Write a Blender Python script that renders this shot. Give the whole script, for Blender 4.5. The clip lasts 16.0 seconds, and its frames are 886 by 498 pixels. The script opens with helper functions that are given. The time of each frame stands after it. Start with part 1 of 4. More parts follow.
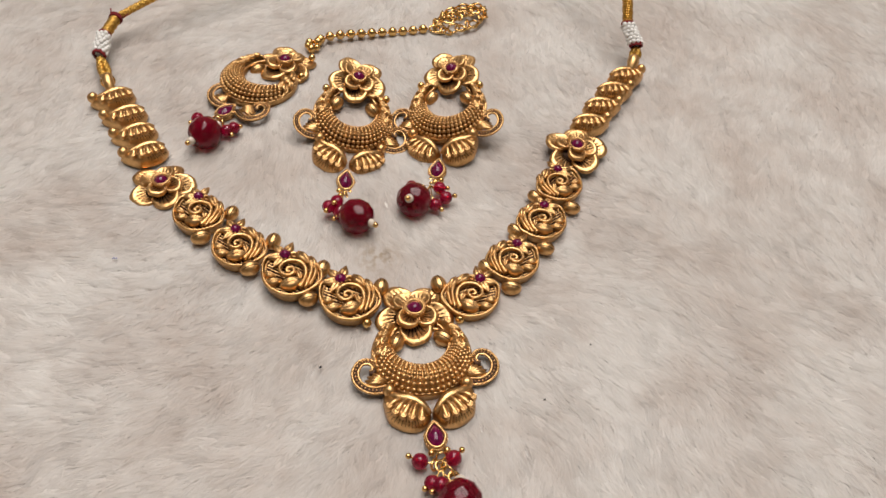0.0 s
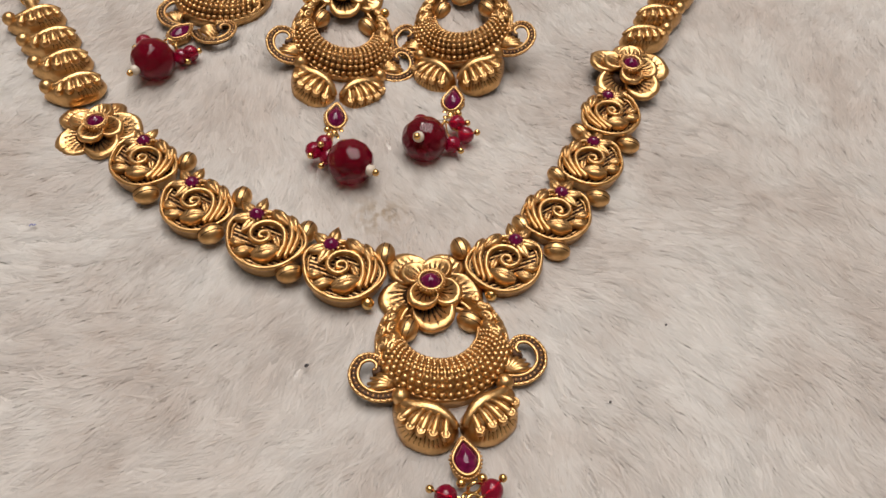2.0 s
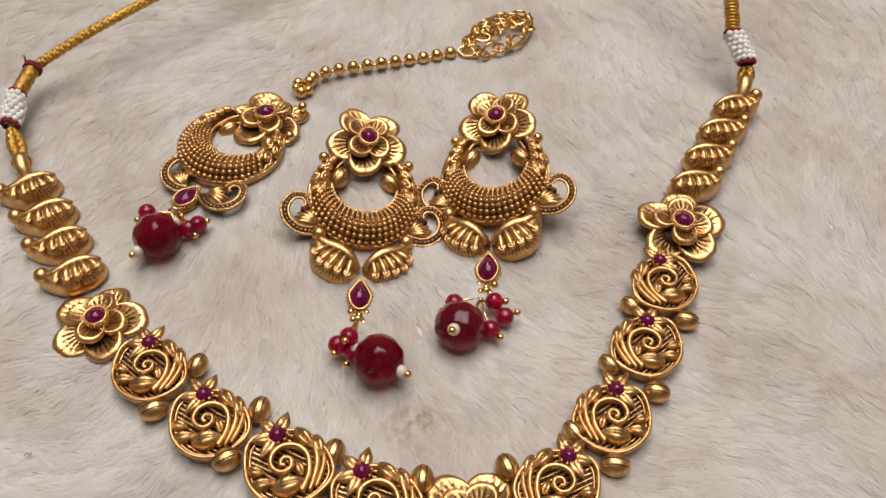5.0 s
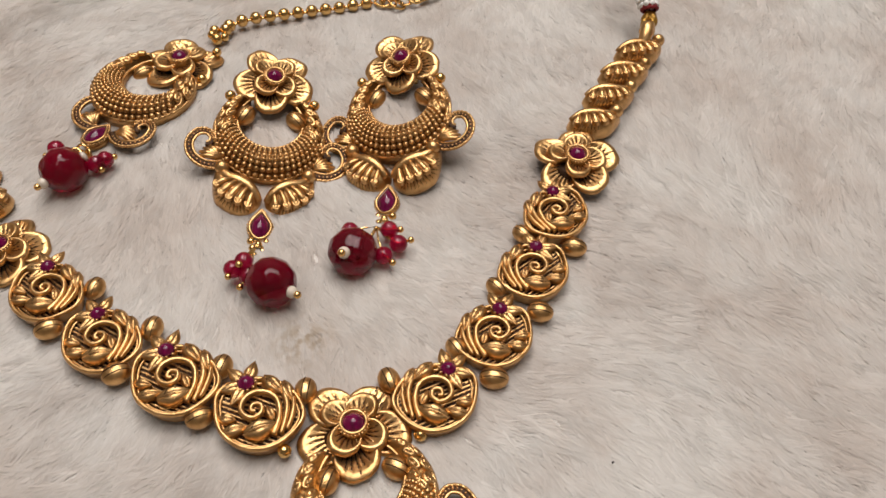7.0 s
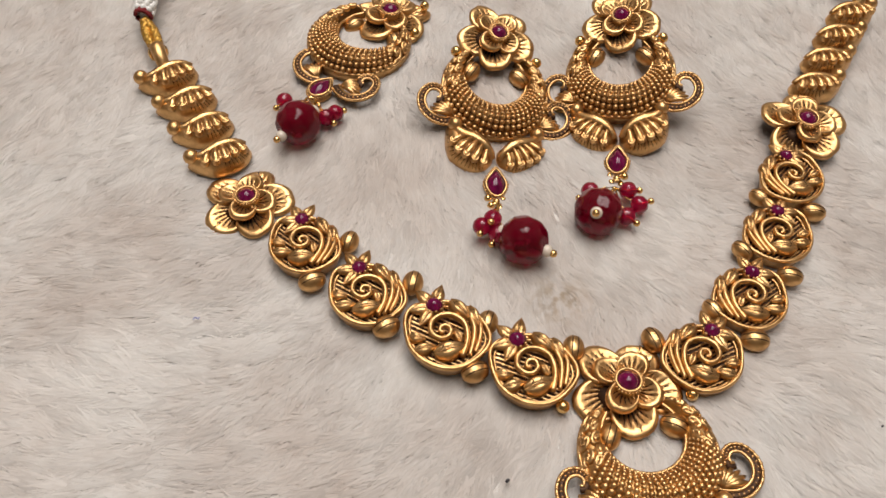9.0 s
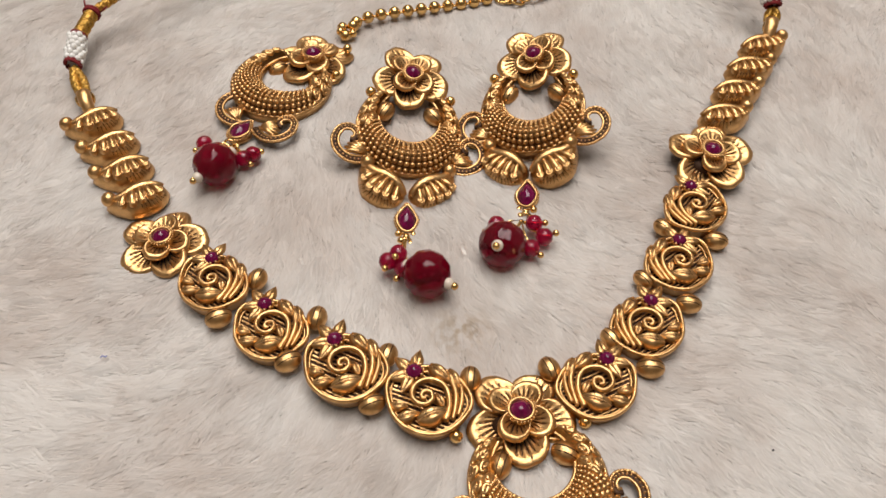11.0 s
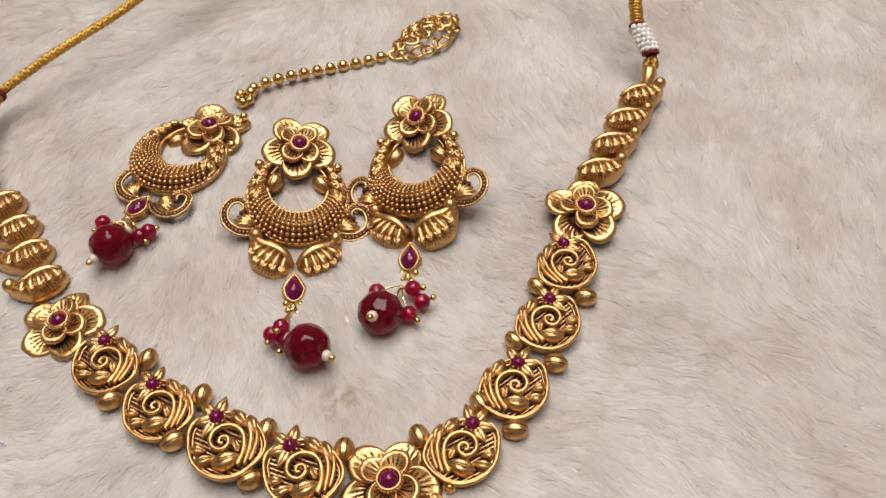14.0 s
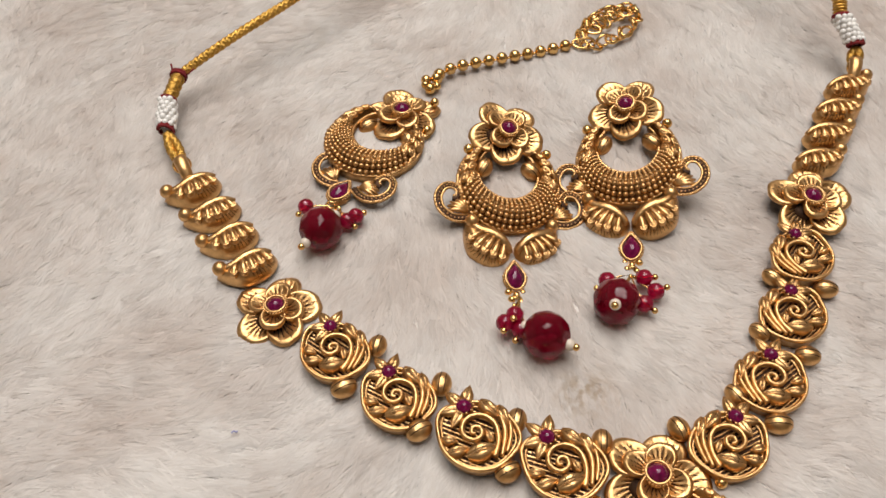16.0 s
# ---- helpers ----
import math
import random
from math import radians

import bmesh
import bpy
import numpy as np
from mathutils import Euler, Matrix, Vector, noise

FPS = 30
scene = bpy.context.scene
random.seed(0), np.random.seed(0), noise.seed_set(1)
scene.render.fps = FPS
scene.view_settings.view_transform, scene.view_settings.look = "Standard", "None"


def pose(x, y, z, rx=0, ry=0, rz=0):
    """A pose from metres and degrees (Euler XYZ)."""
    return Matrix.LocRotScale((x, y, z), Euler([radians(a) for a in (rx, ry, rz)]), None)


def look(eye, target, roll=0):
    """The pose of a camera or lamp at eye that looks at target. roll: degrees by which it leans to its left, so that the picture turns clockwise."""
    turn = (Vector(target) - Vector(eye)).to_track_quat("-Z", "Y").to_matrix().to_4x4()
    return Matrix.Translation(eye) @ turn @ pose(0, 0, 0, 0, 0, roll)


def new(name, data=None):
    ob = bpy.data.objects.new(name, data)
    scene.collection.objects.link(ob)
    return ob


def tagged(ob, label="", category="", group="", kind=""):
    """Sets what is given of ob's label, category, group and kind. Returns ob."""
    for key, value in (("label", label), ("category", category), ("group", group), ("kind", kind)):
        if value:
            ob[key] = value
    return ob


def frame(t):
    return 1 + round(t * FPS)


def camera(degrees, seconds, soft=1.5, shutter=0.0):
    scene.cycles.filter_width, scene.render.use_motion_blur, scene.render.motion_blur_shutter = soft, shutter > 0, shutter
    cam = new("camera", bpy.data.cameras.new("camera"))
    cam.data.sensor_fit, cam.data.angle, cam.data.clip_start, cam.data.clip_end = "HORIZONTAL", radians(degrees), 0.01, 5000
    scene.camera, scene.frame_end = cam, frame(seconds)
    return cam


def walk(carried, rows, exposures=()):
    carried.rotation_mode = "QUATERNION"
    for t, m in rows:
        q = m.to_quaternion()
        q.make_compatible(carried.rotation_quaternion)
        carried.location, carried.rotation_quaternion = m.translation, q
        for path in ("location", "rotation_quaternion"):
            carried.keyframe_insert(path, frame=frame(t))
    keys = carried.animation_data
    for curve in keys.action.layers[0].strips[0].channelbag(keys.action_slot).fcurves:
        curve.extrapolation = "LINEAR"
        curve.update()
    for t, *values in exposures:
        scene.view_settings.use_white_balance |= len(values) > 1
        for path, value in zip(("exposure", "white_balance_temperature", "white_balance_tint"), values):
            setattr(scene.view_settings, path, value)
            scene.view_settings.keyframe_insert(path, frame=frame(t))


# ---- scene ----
cam = camera(53.0, 16.0, soft=1.6)
PATH = [
    (0, (-0.00902, -0.13722, 0.18031), (0.02864, 0.19602, -0.19055), 5.60),
    (0.5, (-0.00824, -0.13862, 0.17042), (0.02814, 0.18546, -0.20859), 5.56),
    (1, (-0.00783, -0.13399, 0.16314), (0.02825, 0.17838, -0.2256), 5.62),
    (1.5, (-0.00758, -0.11587, 0.15284), (0.02798, 0.19559, -0.23669), 5.35),
    (2, (-0.00899, -0.09932, 0.13836), (0.02768, 0.21366, -0.24985), 4.40),
    (2.5, (-0.00808, -0.09077, 0.12043), (0.02748, 0.21956, -0.27), 3.77),
    (3, (-0.01473, -0.08671, 0.13897), (0.01953, 0.21397, -0.25905), 3.57),
    (3.5, (-0.01474, -0.07715, 0.15522), (0.01519, 0.22929, -0.23873), 2.73),
    (3.7, (-0.01451, -0.06982, 0.15569), (0.01642, 0.23789, -0.23719), 2.71),
    (5.8, (-0.0004, -0.05677, 0.14298), (0.02585, 0.2614, -0.24183), 0.83),
    (6, (0.01069, -0.06125, 0.14597), (0.03808, 0.25717, -0.23855), 1.00),
    (6.5, (0.01406, -0.06433, 0.14837), (0.04488, 0.25392, -0.23603), 1.42),
    (7, (0.00742, -0.07391, 0.14179), (0.04114, 0.24228, -0.24407), 1.92),
    (7.5, (-0.00251, -0.08479, 0.13441), (0.03215, 0.22273, -0.25831), 2.37),
    (8, (-0.01549, -0.08673, 0.13341), (0.02093, 0.21253, -0.26549), 2.79),
    (8.5, (-0.03173, -0.08008, 0.13822), (0.00125, 0.21595, -0.26337), 2.87),
    (9, (-0.0394, -0.07049, 0.14364), (-0.01308, 0.22341, -0.26), 2.55),
    (9.2, (-0.04099, -0.06676, 0.14491), (-0.01475, 0.2271, -0.25877), 2.65),
    (11.3, (-0.01364, -0.07916, 0.1468), (0.00606, 0.23675, -0.24025), -0.19),
    (11.5, (-0.01185, -0.08513, 0.14395), (0.00775, 0.23308, -0.24121), -0.37),
    (12, (-0.01271, -0.10094, 0.1352), (0.00762, 0.21202, -0.25421), -0.18),
    (12.5, (-0.01321, -0.10748, 0.13017), (0.00706, 0.19633, -0.26642), -0.05),
    (13, (-0.00928, -0.10504, 0.13098), (0.01015, 0.18875, -0.27313), -0.08),
    (13.5, (0.00566, -0.07899, 0.15536), (0.01793, 0.20852, -0.25352), -2.17),
    (14, (0.01003, -0.06813, 0.16462), (0.02619, 0.23583, -0.23205), -3.25),
    (14.5, (0.00237, -0.06391, 0.17169), (0.02351, 0.25129, -0.21586), -2.58),
    (15, (-0.02336, -0.05816, 0.16879), (0.00154, 0.25792, -0.21783), -1.52),
    (15.5, (-0.03578, -0.05674, 0.16407), (-0.01398, 0.25952, -0.22259), -1.83),
    (16, (-0.04154, -0.06403, 0.15582), (-0.01981, 0.24758, -0.2346), -1.62),
]
walk(cam, [(t, look(eye, target, roll)) for t, eye, target, roll in PATH],
     [(0, -0.02), (0.5, -0.05), (3.5, -0.07), (6.5, -0.10), (7.5, -0.09), (9.0, -0.02), (11.3, 0.0), (12.5, 0.0), (14.0, 0.05), (16.0, 0.05)])


# ---- world and lights ----
world = bpy.data.worlds.new("room_air")
scene.world = world
world.use_nodes = True
world.node_tree.nodes["Background"].inputs[0].default_value = (1.0, 0.98, 0.96, 1)
world.node_tree.nodes["Background"].inputs[1].default_value = 0.15


def area_lamp(name, eye, target, sx, sy, watts, colour):
    data = bpy.data.lights.new(name, "AREA")
    data.shape, data.size, data.size_y, data.energy, data.color = "RECTANGLE", sx, sy, watts, colour
    lamp = new(name, data)
    lamp.matrix_world = look(eye, target)
    return lamp


area_lamp("ceiling_lamp", (-0.05, 1.45, 2.25), (0, 0.05, 0), 0.70, 0.50, 19.5, (1.0, 0.955, 0.905))
# added broad fill for soft ambient light, not a fitting of the room
area_lamp("overhead_fill", (0.10, 0.40, 2.55), (0.10, 0.40, 0), 2.2, 1.8, 66.5, (1.0, 0.965, 0.94))

# ---- materials ----


def material(name, base, rough, metal=0.0, **more):
    mat = bpy.data.materials.new(name)
    mat.use_nodes = True
    shader = mat.node_tree.nodes["Principled BSDF"]
    shader.inputs["Base Color"].default_value = (*base, 1)
    shader.inputs["Roughness"].default_value = rough
    shader.inputs["Metallic"].default_value = metal
    for key, value in more.items():
        shader.inputs[key.replace("_", " ")].default_value = value
    return mat, mat.node_tree, shader


def node(tree, kind, **values):
    n = tree.nodes.new(kind)
    for key, value in values.items():
        n.inputs[key.replace("_", " ")].default_value = value
    return n


def mottled(name, low, high, scale, rough, metal=0.0, bump=0.0, bump_scale=2500.0, rough_spread=0.12, **more):
    """A colour that drifts between low and high over 1/scale metres, with fine relief and uneven gloss."""
    mat, tree, shader = material(name, low, rough, metal, **more)
    where = tree.nodes.new("ShaderNodeNewGeometry")
    cloud = node(tree, "ShaderNodeTexNoise", Scale=scale, Detail=4.0, Roughness=0.6)
    tree.links.new(where.outputs["Position"], cloud.inputs["Vector"])
    ramp = tree.nodes.new("ShaderNodeValToRGB")
    ramp.color_ramp.elements[0].position, ramp.color_ramp.elements[1].position = 0.32, 0.68
    ramp.color_ramp.elements[0].color, ramp.color_ramp.elements[1].color = (*low, 1), (*high, 1)
    tree.links.new(cloud.outputs["Fac"], ramp.inputs["Fac"])
    tree.links.new(ramp.outputs["Color"], shader.inputs["Base Color"])
    fine = node(tree, "ShaderNodeTexNoise", Scale=bump_scale, Detail=3.0)
    tree.links.new(where.outputs["Position"], fine.inputs["Vector"])
    gloss = node(tree, "ShaderNodeMapRange", To_Min=max(0.02, rough - rough_spread), To_Max=rough + rough_spread)
    tree.links.new(fine.outputs["Fac"], gloss.inputs["Value"])
    tree.links.new(gloss.outputs["Result"], shader.inputs["Roughness"])
    if bump:
        relief = node(tree, "ShaderNodeBump", Strength=bump, Distance=0.0002)
        tree.links.new(fine.outputs["Fac"], relief.inputs["Height"])
        tree.links.new(relief.outputs["Normal"], shader.inputs["Normal"])
    return mat


GOLD = mottled("antique_gold", (0.50, 0.278, 0.105), (0.78, 0.482, 0.212), 420.0, 0.34, 1.0, bump=0.25)
# a darker gold for the ground between raised parts
GROUND = mottled("dark_gold_ground", (0.13, 0.066, 0.024), (0.21, 0.112, 0.042), 800.0, 0.45, 1.0, bump=0.12)
SATIN = mottled("satin_gold_ground", (0.50, 0.295, 0.110), (0.62, 0.385, 0.155), 800.0, 0.45, 1.0, bump=0.12)
BRIGHT_GOLD = mottled("polished_gold", (0.74, 0.46, 0.16), (0.84, 0.55, 0.22), 400.0, 0.18, 1.0, rough_spread=0.06)
PATINA = mottled("dark_patina", (0.034, 0.015, 0.007), (0.080, 0.036, 0.014), 900.0, 0.55, 0.6, bump=0.15)
RED_GLASS = mottled("red_glass", (0.19, 0.0010, 0.012), (0.28, 0.0018, 0.020), 150.0, 0.06, rough_spread=0.03, Transmission_Weight=0.66, IOR=1.46, Specular_IOR_Level=0.25)
PINK_GLASS = mottled("pink_red_glass", (0.34, 0.003, 0.032), (0.46, 0.006, 0.055), 300.0, 0.07, rough_spread=0.04, Transmission_Weight=0.70, IOR=1.5)
RUBY = mottled("ruby_stone", (0.085, 0.0012, 0.026), (0.19, 0.004, 0.066), 900.0, 0.08, rough_spread=0.05, Transmission_Weight=0.2, IOR=1.5)
PEARL = mottled("pearl", (0.60, 0.51, 0.41), (0.72, 0.63, 0.53), 600.0, 0.22, rough_spread=0.08, Coat_Weight=0.4)
WHITE_BEAD = mottled("white_seed_bead", (0.74, 0.71, 0.67), (0.82, 0.80, 0.76), 500.0, 0.30)
THREAD = mottled("gold_thread", (0.40, 0.205, 0.036), (0.76, 0.45, 0.10), 1500.0, 0.32, 0.9, bump=0.9, bump_scale=3000.0)
RED_THREAD = mottled("red_thread", (0.13, 0.004, 0.006), (0.22, 0.010, 0.012), 1500.0, 0.85, bump=0.5)
LINT = mottled("dark_lint", (0.03, 0.028, 0.03), (0.06, 0.05, 0.05), 2000.0, 0.9)
BLUE_LINT = mottled("blue_lint", (0.26, 0.27, 0.46), (0.34, 0.34, 0.54), 2000.0, 0.9)
WALL_PAINT = mottled("beige_wall_paint", (0.22, 0.19, 0.16), (0.27, 0.235, 0.20), 3.0, 0.85, bump=0.2, bump_scale=200.0)
PLASTER = mottled("pale_plaster", (0.54, 0.53, 0.52), (0.61, 0.60, 0.59), 3.0, 0.85, bump=0.2, bump_scale=200.0)


def fur_material(name, strands):
    mat, tree, shader = material(name, (0.74, 0.69, 0.62), 1.0, Specular_IOR_Level=0.0)
    where = tree.nodes.new("ShaderNodeNewGeometry")
    wide = node(tree, "ShaderNodeTexNoise", Scale=27.0, Detail=5.0, Roughness=0.62)
    tree.links.new(where.outputs["Position"], wide.inputs["Vector"])
    ramp = tree.nodes.new("ShaderNodeValToRGB")
    ramp.color_ramp.elements[0].position, ramp.color_ramp.elements[1].position = 0.34, 0.60
    ramp.color_ramp.elements[0].color, ramp.color_ramp.elements[1].color = ((0.805, 0.732, 0.675, 1), (0.925, 0.893, 0.857, 1)) if strands else ((0.59, 0.53, 0.485, 1), (0.69, 0.663, 0.632, 1))
    tree.links.new(wide.outputs["Fac"], ramp.inputs["Fac"])
    colour = ramp.outputs["Color"]
    # a small yellowish powder stain in the middle of the cloth
    off = node(tree, "ShaderNodeVectorMath")
    off.operation = "DISTANCE"
    off.inputs[1].default_value = (-0.0085, 0.0210, 0.0005)
    tree.links.new(where.outputs["Position"], off.inputs[0])
    speck = node(tree, "ShaderNodeTexNoise", Scale=560.0, Detail=3.0)
    tree.links.new(where.outputs["Position"], speck.inputs["Vector"])
    fall = node(tree, "ShaderNodeMapRange", From_Min=0.001, From_Max=0.0075, To_Min=0.52, To_Max=0.0)
    tree.links.new(off.outputs["Value"], fall.inputs["Value"])
    grain = node(tree, "ShaderNodeMapRange", From_Min=0.42, From_Max=0.62)
    tree.links.new(speck.outputs["Fac"], grain.inputs["Value"])
    times = tree.nodes.new("ShaderNodeMath")
    times.operation = "MULTIPLY"
    tree.links.new(fall.outputs["Result"], times.inputs[0])
    tree.links.new(grain.outputs["Result"], times.inputs[1])
    stain = tree.nodes.new("ShaderNodeMixRGB")
    stain.inputs["Color2"].default_value = (0.46, 0.30, 0.12, 1)
    tree.links.new(times.outputs["Value"], stain.inputs["Fac"])
    tree.links.new(colour, stain.inputs["Color1"])
    colour = stain.outputs["Color"]
    if strands:
        tint = tree.nodes.new("ShaderNodeMixRGB")
        tint.blend_type = "MULTIPLY"
        tint.inputs["Fac"].default_value = 1.0
        shade = tree.nodes.new("ShaderNodeValToRGB")
        shade.color_ramp.elements[0].color, shade.color_ramp.elements[1].color = (0.92, 0.91, 0.90, 1), (1, 1, 1, 1)
        tree.links.new(where.outputs["Random Per Island"], shade.inputs["Fac"])
        tree.links.new(colour, tint.inputs["Color1"])
        tree.links.new(shade.outputs["Color"], tint.inputs["Color2"])
        colour = tint.outputs["Color"]
        glow = tree.nodes.new("ShaderNodeBsdfTranslucent")
        mix = node(tree, "ShaderNodeMixShader", Fac=0.5)
        tree.links.new(colour, glow.inputs["Color"])
        tree.links.new(shader.outputs["BSDF"], mix.inputs[1])
        tree.links.new(glow.outputs["BSDF"], mix.inputs[2])
        tree.links.new(mix.outputs["Shader"], tree.nodes["Material Output"].inputs["Surface"])
    else:
        nap = node(tree, "ShaderNodeTexNoise", Scale=700.0, Detail=4.0)
        tree.links.new(where.outputs["Position"], nap.inputs["Vector"])
        relief = node(tree, "ShaderNodeBump", Strength=0.5, Distance=0.001)
        tree.links.new(nap.outputs["Fac"], relief.inputs["Height"])
        tree.links.new(relief.outputs["Normal"], shader.inputs["Normal"])
    tree.links.new(colour, shader.inputs["Base Color"])
    return mat


FUR = fur_material("cream_faux_fur", True)
BACKING = fur_material("fur_backing", False)

# ---- mesh helpers: all shapes are drawn in millimetres ----
MM = 0.001


def at(x, y, z=0.0, rz=0.0, rx=0.0, ry=0.0, s=1.0):
    """A pose in millimetres and degrees, with a size."""
    turn = Euler((radians(rx), radians(ry), radians(rz))).to_matrix().to_4x4()
    size = s if isinstance(s, tuple) else (s, s, s)
    return Matrix.Translation((x * MM, y * MM, z * MM)) @ turn @ Matrix.Diagonal((*size, 1))


class Shape:
    """Vertices in millimetres and faces, each with the number of its material."""

    def __init__(self):
        self.verts, self.faces, self.slots = [], [], []

    def grid(self, rows, closed=False, slot=0):
        """Joins equally long rows of points by quads; closed: each row is a loop."""
        base, n = len(self.verts), len(rows[0])
        for row in rows:
            self.verts.extend(tuple(p) for p in row)
        for i in range(len(rows) - 1):
            for j in range(n if closed else n - 1):
                k = (j + 1) % n
                self.faces.append((base + i * n + j, base + i * n + k, base + (i + 1) * n + k, base + (i + 1) * n + j))
                self.slots.append(slot)
        return base

    def fan(self, loop, tip, slot=0):
        base = len(self.verts)
        self.verts.extend(tuple(p) for p in loop)
        self.verts.append(tuple(tip))
        n = len(loop)
        for j in range(n):
            self.faces.append((base + j, base + (j + 1) % n, base + n))
            self.slots.append(slot)

    def tube(self, path, radius, sides=7, flat=1.0, slot=0, loop=False):
        """A round bar along the path; radius: a number or a function of 0..1; flat: its height over its width."""
        pts = [Vector(p) for p in path]
        n, rings, side = len(pts), [], None
        for i, p in enumerate(pts):
            ahead = (pts[(i + 1) % n] - pts[i - 1]) if loop else (pts[min(i + 1, n - 1)] - pts[max(i - 1, 0)])
            if ahead.length < 1e-9:
                ahead = Vector((1, 0, 0))
            ahead.normalize()
            up = Vector((0, 0, 1)) if abs(ahead.z) < 0.92 else (side or Vector((0, 1, 0)))
            across = ahead.cross(up).normalized()
            above = across.cross(ahead).normalized()
            side = above
            r = radius(i / max(1, n - 1)) if callable(radius) else radius
            rings.append([p + across * (r * math.cos(a)) + above * (r * flat * math.sin(a)) for a in (2 * math.pi * k / sides for k in range(sides))])
        if loop:
            rings.append(rings[0])
        self.grid(rings, True, slot)
        if not loop:
            self.fan(rings[0][::-1], pts[0], slot)
            self.fan(rings[-1], pts[-1], slot)

    def ball(self, c, r, sx=1.0, sy=1.0, sz=1.0, segs=10, rings=6, slot=0):
        rows = []
        for i in range(1, rings):
            a = math.pi * i / rings
            rows.append([(c[0] + r * sx * math.sin(a) * math.cos(b), c[1] + r * sy * math.sin(a) * math.sin(b), c[2] + r * sz * math.cos(a)) for b in (2 * math.pi * k / segs for k in range(segs))])
        self.grid(rows, True, slot)
        self.fan(rows[0][::-1], (c[0], c[1], c[2] + r * sz), slot)
        self.fan(rows[-1], (c[0], c[1], c[2] - r * sz), slot)

    def dome(self, outline, height, rings=5, power=2.2, foot=0.6, slot=0, centre=(0, 0), z0=0.0):
        """A bulging pad over a closed outline of (x, y), on a low upright foot."""
        cx, cy = centre
        rows = [[(x, y, z0 - foot) for x, y in outline]]
        for i in range(rings):
            k = 1 - i / rings
            rows.append([(cx + (x - cx) * k, cy + (y - cy) * k, z0 + height * (1 - k ** power)) for x, y in outline])
        self.grid(rows, True, slot)
        self.fan(rows[-1], (cx, cy, z0 + height), slot)
        self.fan(rows[0][::-1], (cx, cy, z0 - foot), slot)

    def mesh(self, name, *materials, flat=False):
        data = bpy.data.meshes.new(name)
        data.from_pydata([(x * MM, y * MM, z * MM) for x, y, z in self.verts], [], self.faces)
        for m in materials:
            data.materials.append(m)
        data.polygons.foreach_set("material_index", self.slots)
        if not flat:
            data.polygons.foreach_set("use_smooth", [True] * len(self.faces))
        fixed = bmesh.new()
        fixed.from_mesh(data)
        bmesh.ops.remove_doubles(fixed, verts=fixed.verts, dist=1e-6)
        bmesh.ops.recalc_face_normals(fixed, faces=fixed.faces)
        fixed.to_mesh(data)
        fixed.free()
        return data


def smooth(points, steps=6, loop=False):
    """A Catmull-Rom line through the points."""
    pts = [Vector(p) if len(p) == 3 else Vector((*p, 0)) for p in points]
    n, out = len(pts), []
    for i in range(n if loop else n - 1):
        if loop:
            a, b, c, d = pts[i - 1], pts[i], pts[(i + 1) % n], pts[(i + 2) % n]
        else:
            a, b, c, d = pts[max(i - 1, 0)], pts[i], pts[i + 1], pts[min(i + 2, n - 1)]
        for k in range(steps):
            t = k / steps
            out.append(0.5 * ((2 * b) + (c - a) * t + (2 * a - 5 * b + 4 * c - d) * t * t + (3 * b - a - 3 * c + d) * t ** 3))
    if not loop:
        out.append(pts[-1])
    return out


def oval(a, b, n=20, x=0.0, y=0.0, point=0.0):
    """A closed outline; point sharpens the end at +y."""
    out = []
    for k in range(n):
        t = 2 * math.pi * k / n
        w = 1 - point * max(0.0, math.sin(t)) ** 1.2
        out.append((x + a * math.cos(t) * w, y + b * math.sin(t)))
    return out


def thing(name, label, category, m=Matrix(), group=""):
    ob = new(name)
    ob.empty_display_size = 0.01
    ob.matrix_world = m
    return tagged(ob, label, category, group)


def part(name, data, parent, m=None, label=""):
    ob = new(name, data)
    ob.parent = parent
    ob.matrix_basis = m if m is not None else Matrix()
    return tagged(ob, label) if label else ob


# ---- the room ----


def slab(name, x0, x1, y0, y1, z0, z1, mat, label, category):
    s = Shape()
    low = [(x0, y0, z0), (x1, y0, z0), (x1, y1, z0), (x0, y1, z0)]
    s.grid([low, [(x, y, z1) for x, y, _ in low]], True)
    s.faces += [(3, 2, 1, 0), (4, 5, 6, 7)]
    s.slots += [0, 0]
    return tagged(new(name, s.mesh(name, mat, flat=True)), label, category, kind="structure")


slab("floor", -2000, 2000, -1900, 2100, -120, -18, PLASTER, "plain pale floor under the fur cloth", "floor")
slab("ceiling", -2000, 2000, -1900, 2100, 2600, 2700, PLASTER, "plain pale painted ceiling", "ceiling")
slab("wall_north", -2000, 2000, 2100, 2200, -120, 2700, WALL_PAINT, "plain warm beige painted wall", "wall")
slab("wall_south", -2000, 2000, -2000, -1900, -120, 2700, WALL_PAINT, "plain warm beige painted wall", "wall")
slab("wall_east", 2000, 2100, -2000, 2200, -120, 2700, WALL_PAINT, "plain warm beige painted wall", "wall")
slab("wall_west", -2100, -2000, -2000, 2200, -120, 2700, WALL_PAINT, "plain warm beige painted wall", "wall")

# ---- the fur cloth ----


